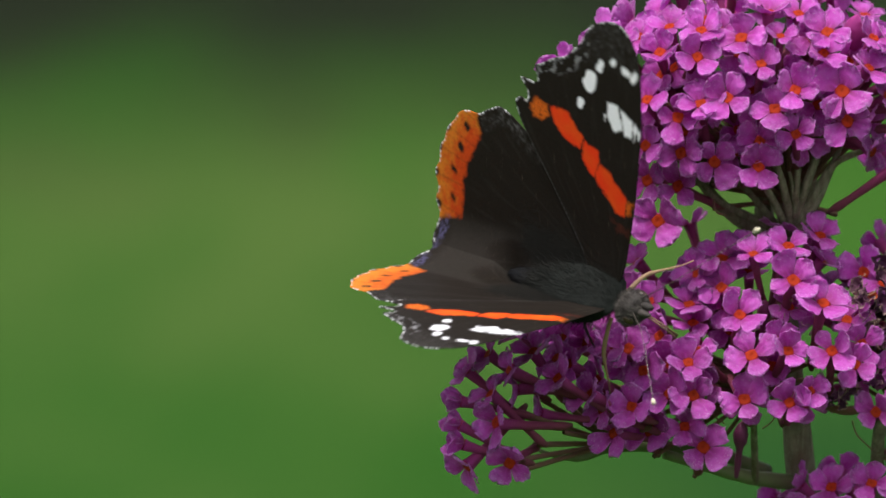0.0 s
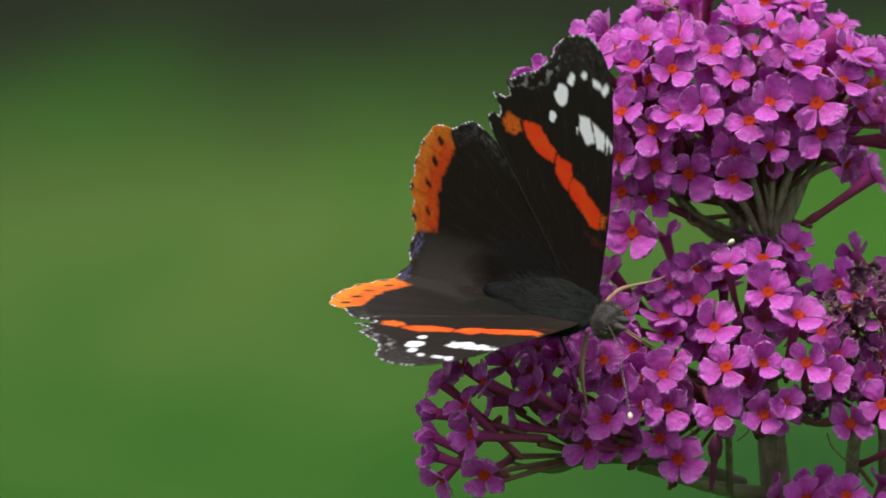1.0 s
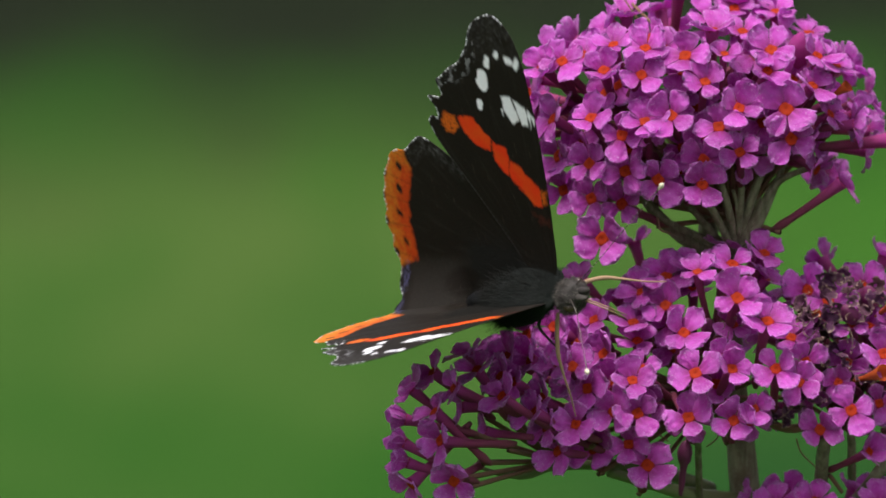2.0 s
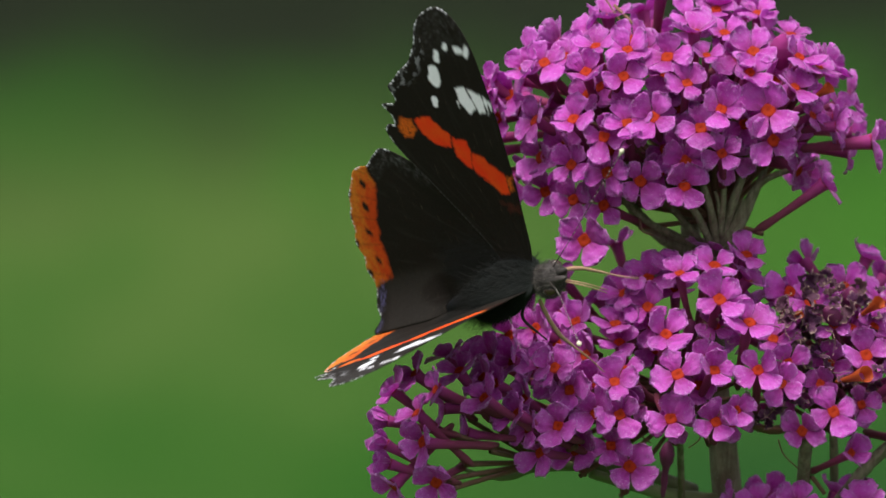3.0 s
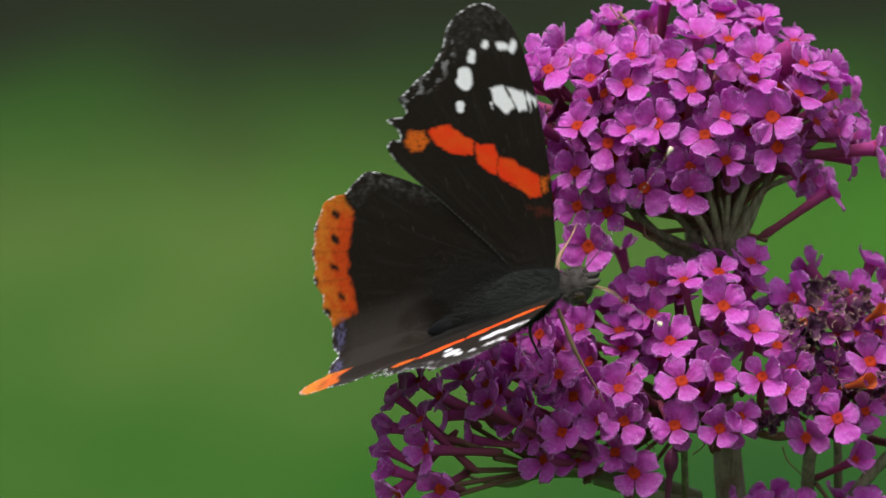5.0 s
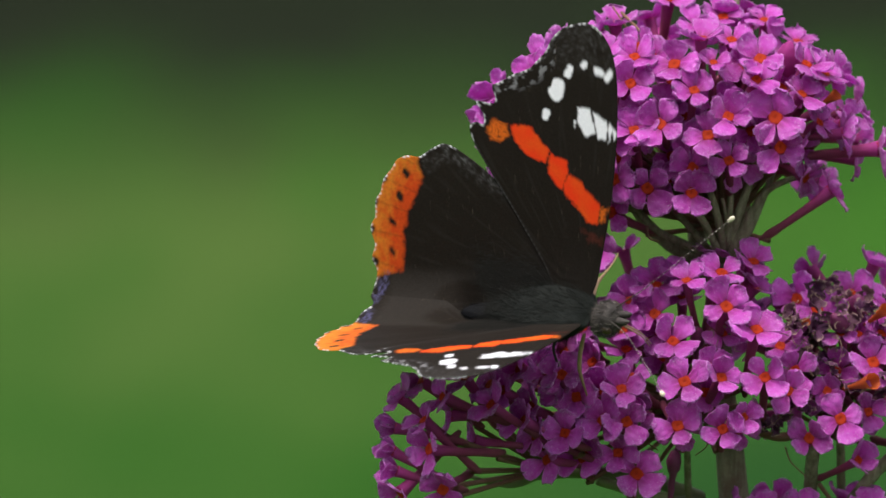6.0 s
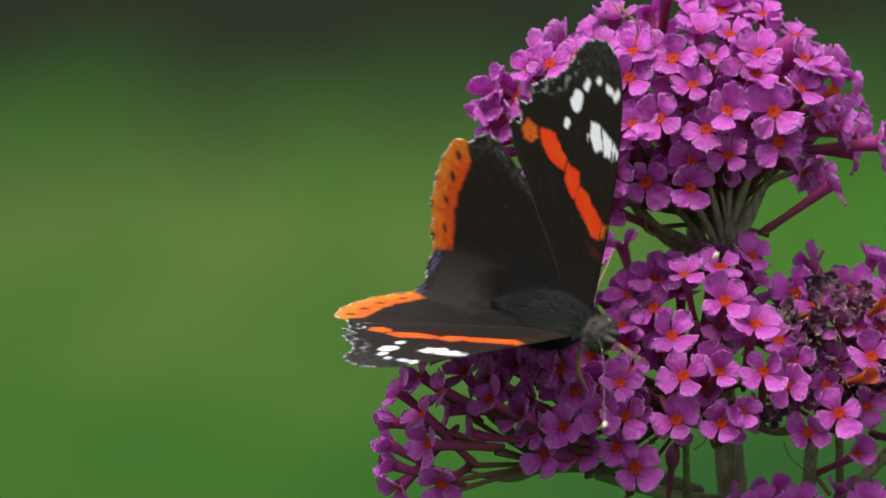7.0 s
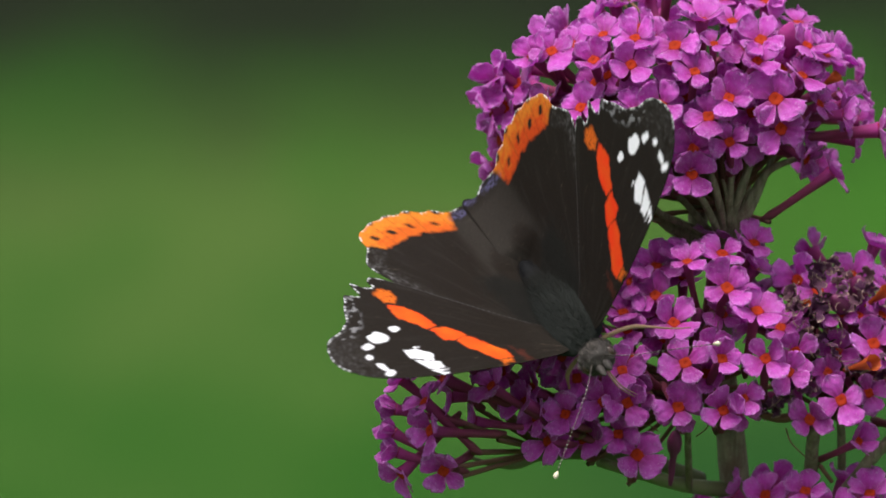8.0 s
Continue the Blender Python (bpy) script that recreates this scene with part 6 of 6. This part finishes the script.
    walk(wings['fore', -1], [
        (0.0, wing_pose(-1, 50.4, 7.3)),
        (0.2, wing_pose(-1, 50.8, 6.5)),
        (0.5, wing_pose(-1, 51.5, 8.1)),
        (1.0, wing_pose(-1, 50.6, 7.1)),
        (1.2, wing_pose(-1, 50.0, 6.2)),
        (1.3, wing_pose(-1, 51.2, 7.6)),
        (1.5, wing_pose(-1, 50.3, 6.6)),
        (1.7, wing_pose(-1, 50.6, 8.3)),
        (2.8, wing_pose(-1, 48.0, 10.5)),
        (3.0, wing_pose(-1, 48.2, 10.0)),
        (3.2, wing_pose(-1, 47.8, 8.8)),
        (3.4, wing_pose(-1, 47.2, 8.0)),
        (3.5, wing_pose(-1, 48.3, 7.3)),
        (3.7, wing_pose(-1, 49.3, 6.8)),
        (3.8, wing_pose(-1, 50.3, 3.3)),
        (4.0, wing_pose(-1, 49.0, 1.0)),
        (4.2, wing_pose(-1, 45.0, 6.1)),
        (4.5, wing_pose(-1, 44.7, 10.6)),
        (4.7, wing_pose(-1, 44.7, 10.2)),
        (5.8, wing_pose(-1, 45.9, 8.0)),
        (6.0, wing_pose(-1, 46.2, 8.7)),
        (6.5, wing_pose(-1, 47.9, 6.9)),
        (6.8, wing_pose(-1, 47.4, 5.5)),
        (7.0, wing_pose(-1, 50.3, 5.1)),
        (7.1, wing_pose(-1, 46.7, 3.3)),
        (7.2, wing_pose(-1, 47.3, 4.0)),
        (7.3, wing_pose(-1, 48.1, 4.7)),
        (7.5, wing_pose(-1, 50.6, 4.7)),
        (7.7, wing_pose(-1, 50.0, 6.4)),
        (8.0, wing_pose(-1, 48.3, 6.2)),
    ])
    walk(wings['hind', -1], [
        (0.0, wing_pose(-1, 48.7, 1.7, -3.0)),
        (0.2, wing_pose(-1, 48.3, 0.1, -3.0)),
        (0.5, wing_pose(-1, 47.9, -2.3, -3.0)),
        (1.0, wing_pose(-1, 47.5, -2.6, -3.0)),
        (1.2, wing_pose(-1, 47.1, -2.7, -3.0)),
        (1.3, wing_pose(-1, 48.3, -2.8, -3.0)),
        (1.5, wing_pose(-1, 47.5, -2.9, -3.0)),
        (1.7, wing_pose(-1, 48.2, -3.1, -3.0)),
        (2.8, wing_pose(-1, 44.2, -9.8, -3.0)),
        (3.0, wing_pose(-1, 41.9, -15.4, -3.0)),
        (3.2, wing_pose(-1, 43.7, -11.2, -3.0)),
        (3.4, wing_pose(-1, 47.8, -2.9, -3.0)),
        (3.5, wing_pose(-1, 49.2, -2.4, -3.0)),
        (3.7, wing_pose(-1, 43.1, -12.7, -3.0)),
        (3.8, wing_pose(-1, 39.7, -19.1, -3.0)),
        (4.0, wing_pose(-1, 36.0, -22.6, -3.0)),
        (4.2, wing_pose(-1, 45.3, 1.6, -3.0)),
        (4.5, wing_pose(-1, 44.7, 0.0, -3.0)),
        (4.7, wing_pose(-1, 44.7, 0.0, -3.0)),
        (5.8, wing_pose(-1, 43.6, 1.4, -3.0)),
        (6.0, wing_pose(-1, 43.9, 1.1, -3.0)),
        (6.5, wing_pose(-1, 44.3, -2.7, -3.0)),
        (6.8, wing_pose(-1, 44.1, -2.9, -3.0)),
        (7.0, wing_pose(-1, 45.9, -3.9, -3.0)),
        (7.1, wing_pose(-1, 43.9, -2.8, -3.0)),
        (7.2, wing_pose(-1, 45.9, -1.7, -3.0)),
        (7.3, wing_pose(-1, 47.0, -1.5, -3.0)),
        (7.5, wing_pose(-1, 50.0, -1.1, -3.0)),
        (7.7, wing_pose(-1, 48.8, -1.0, -3.0)),
        (8.0, wing_pose(-1, 46.3, -0.8, -3.0)),
    ])
    walk(legs[1], [
        (0.0, leg_pose(1, -0.13, 0.77, -0.62)),
        (0.2, leg_pose(1, -0.10, 0.81, -0.58)),
        (1.0, leg_pose(1, -0.18, 0.74, -0.65)),
        (1.2, leg_pose(1, -0.17, 0.74, -0.65)),
        (1.3, leg_pose(1, 0.02, 0.70, -0.72)),
        (1.5, leg_pose(1, -0.23, 0.61, -0.76)),
        (1.7, leg_pose(1, 0.10, 0.59, -0.80)),
        (2.8, leg_pose(1, 0.18, 0.44, -0.88)),
        (3.0, leg_pose(1, 0.06, 0.32, -0.94)),
        (3.2, leg_pose(1, -0.12, 0.89, -0.45)),
        (3.4, leg_pose(1, -0.26, 0.90, -0.35)),
        (3.5, leg_pose(1, -0.22, 0.90, -0.38)),
        (3.7, leg_pose(1, 0.31, 0.86, -0.40)),
        (3.8, leg_pose(1, 0.20, 0.79, -0.57)),
        (4.0, leg_pose(1, -0.13, 0.93, -0.36)),
        (4.2, leg_pose(1, -0.28, 0.91, -0.31)),
        (4.5, leg_pose(1, -0.14, 0.91, -0.39)),
        (4.7, leg_pose(1, -0.12, 0.91, -0.39)),
        (5.8, leg_pose(1, -0.11, 0.97, -0.22)),
        (6.0, leg_pose(1, -0.31, 0.87, -0.38)),
        (6.5, leg_pose(1, -0.17, 0.92, -0.35)),
        (6.8, leg_pose(1, -0.25, 0.95, -0.17)),
        (7.0, leg_pose(1, -0.61, 0.78, -0.15)),
        (7.2, leg_pose(1, -0.61, 0.38, -0.70)),
        (7.3, leg_pose(1, -0.29, 0.57, -0.77)),
        (7.5, leg_pose(1, -0.55, 0.38, -0.75)),
        (7.7, leg_pose(1, -0.12, 0.66, -0.74)),
        (8.0, leg_pose(1, -0.13, 0.70, -0.70)),
    ])
    walk(legs[-1], [
        (0.0, leg_pose(-1, -0.32, -0.46, -0.83)),
        (0.2, leg_pose(-1, -0.12, -0.55, -0.83)),
        (0.5, leg_pose(-1, -0.25, -0.54, -0.81)),
        (1.0, leg_pose(-1, -0.20, -0.58, -0.79)),
        (1.2, leg_pose(-1, -0.04, -0.64, -0.77)),
        (1.3, leg_pose(-1, -0.00, -0.71, -0.70)),
        (1.5, leg_pose(-1, -0.10, -0.78, -0.62)),
        (1.7, leg_pose(-1, -0.27, -0.72, -0.63)),
        (2.8, leg_pose(-1, 0.07, -0.49, -0.87)),
        (3.0, leg_pose(-1, -0.16, -0.33, -0.93)),
        (3.2, leg_pose(-1, -0.29, -0.33, -0.90)),
        (3.4, leg_pose(-1, -0.28, -0.35, -0.89)),
        (3.5, leg_pose(-1, -0.28, -0.39, -0.88)),
        (3.7, leg_pose(-1, -0.06, -0.59, -0.81)),
        (3.8, leg_pose(-1, -0.12, -0.61, -0.78)),
        (4.0, leg_pose(-1, -0.16, -0.69, -0.70)),
        (4.2, leg_pose(-1, -0.20, -0.46, -0.87)),
        (4.5, leg_pose(-1, -0.22, -0.31, -0.92)),
        (4.7, leg_pose(-1, -0.10, -0.36, -0.93)),
        (5.8, leg_pose(-1, 0.00, -0.64, -0.77)),
        (6.0, leg_pose(-1, -0.34, -0.30, -0.89)),
        (6.5, leg_pose(-1, -0.03, -0.64, -0.77)),
        (6.8, leg_pose(-1, -0.11, -0.47, -0.87)),
        (7.0, leg_pose(-1, -0.40, -0.27, -0.87)),
        (7.1, leg_pose(-1, -0.31, -0.27, -0.91)),
        (7.2, leg_pose(-1, -0.56, -0.18, -0.81)),
        (7.3, leg_pose(-1, -0.34, -0.25, -0.91)),
        (8.0, leg_pose(-1, -0.43, -0.38, -0.82)),
    ])


motions()
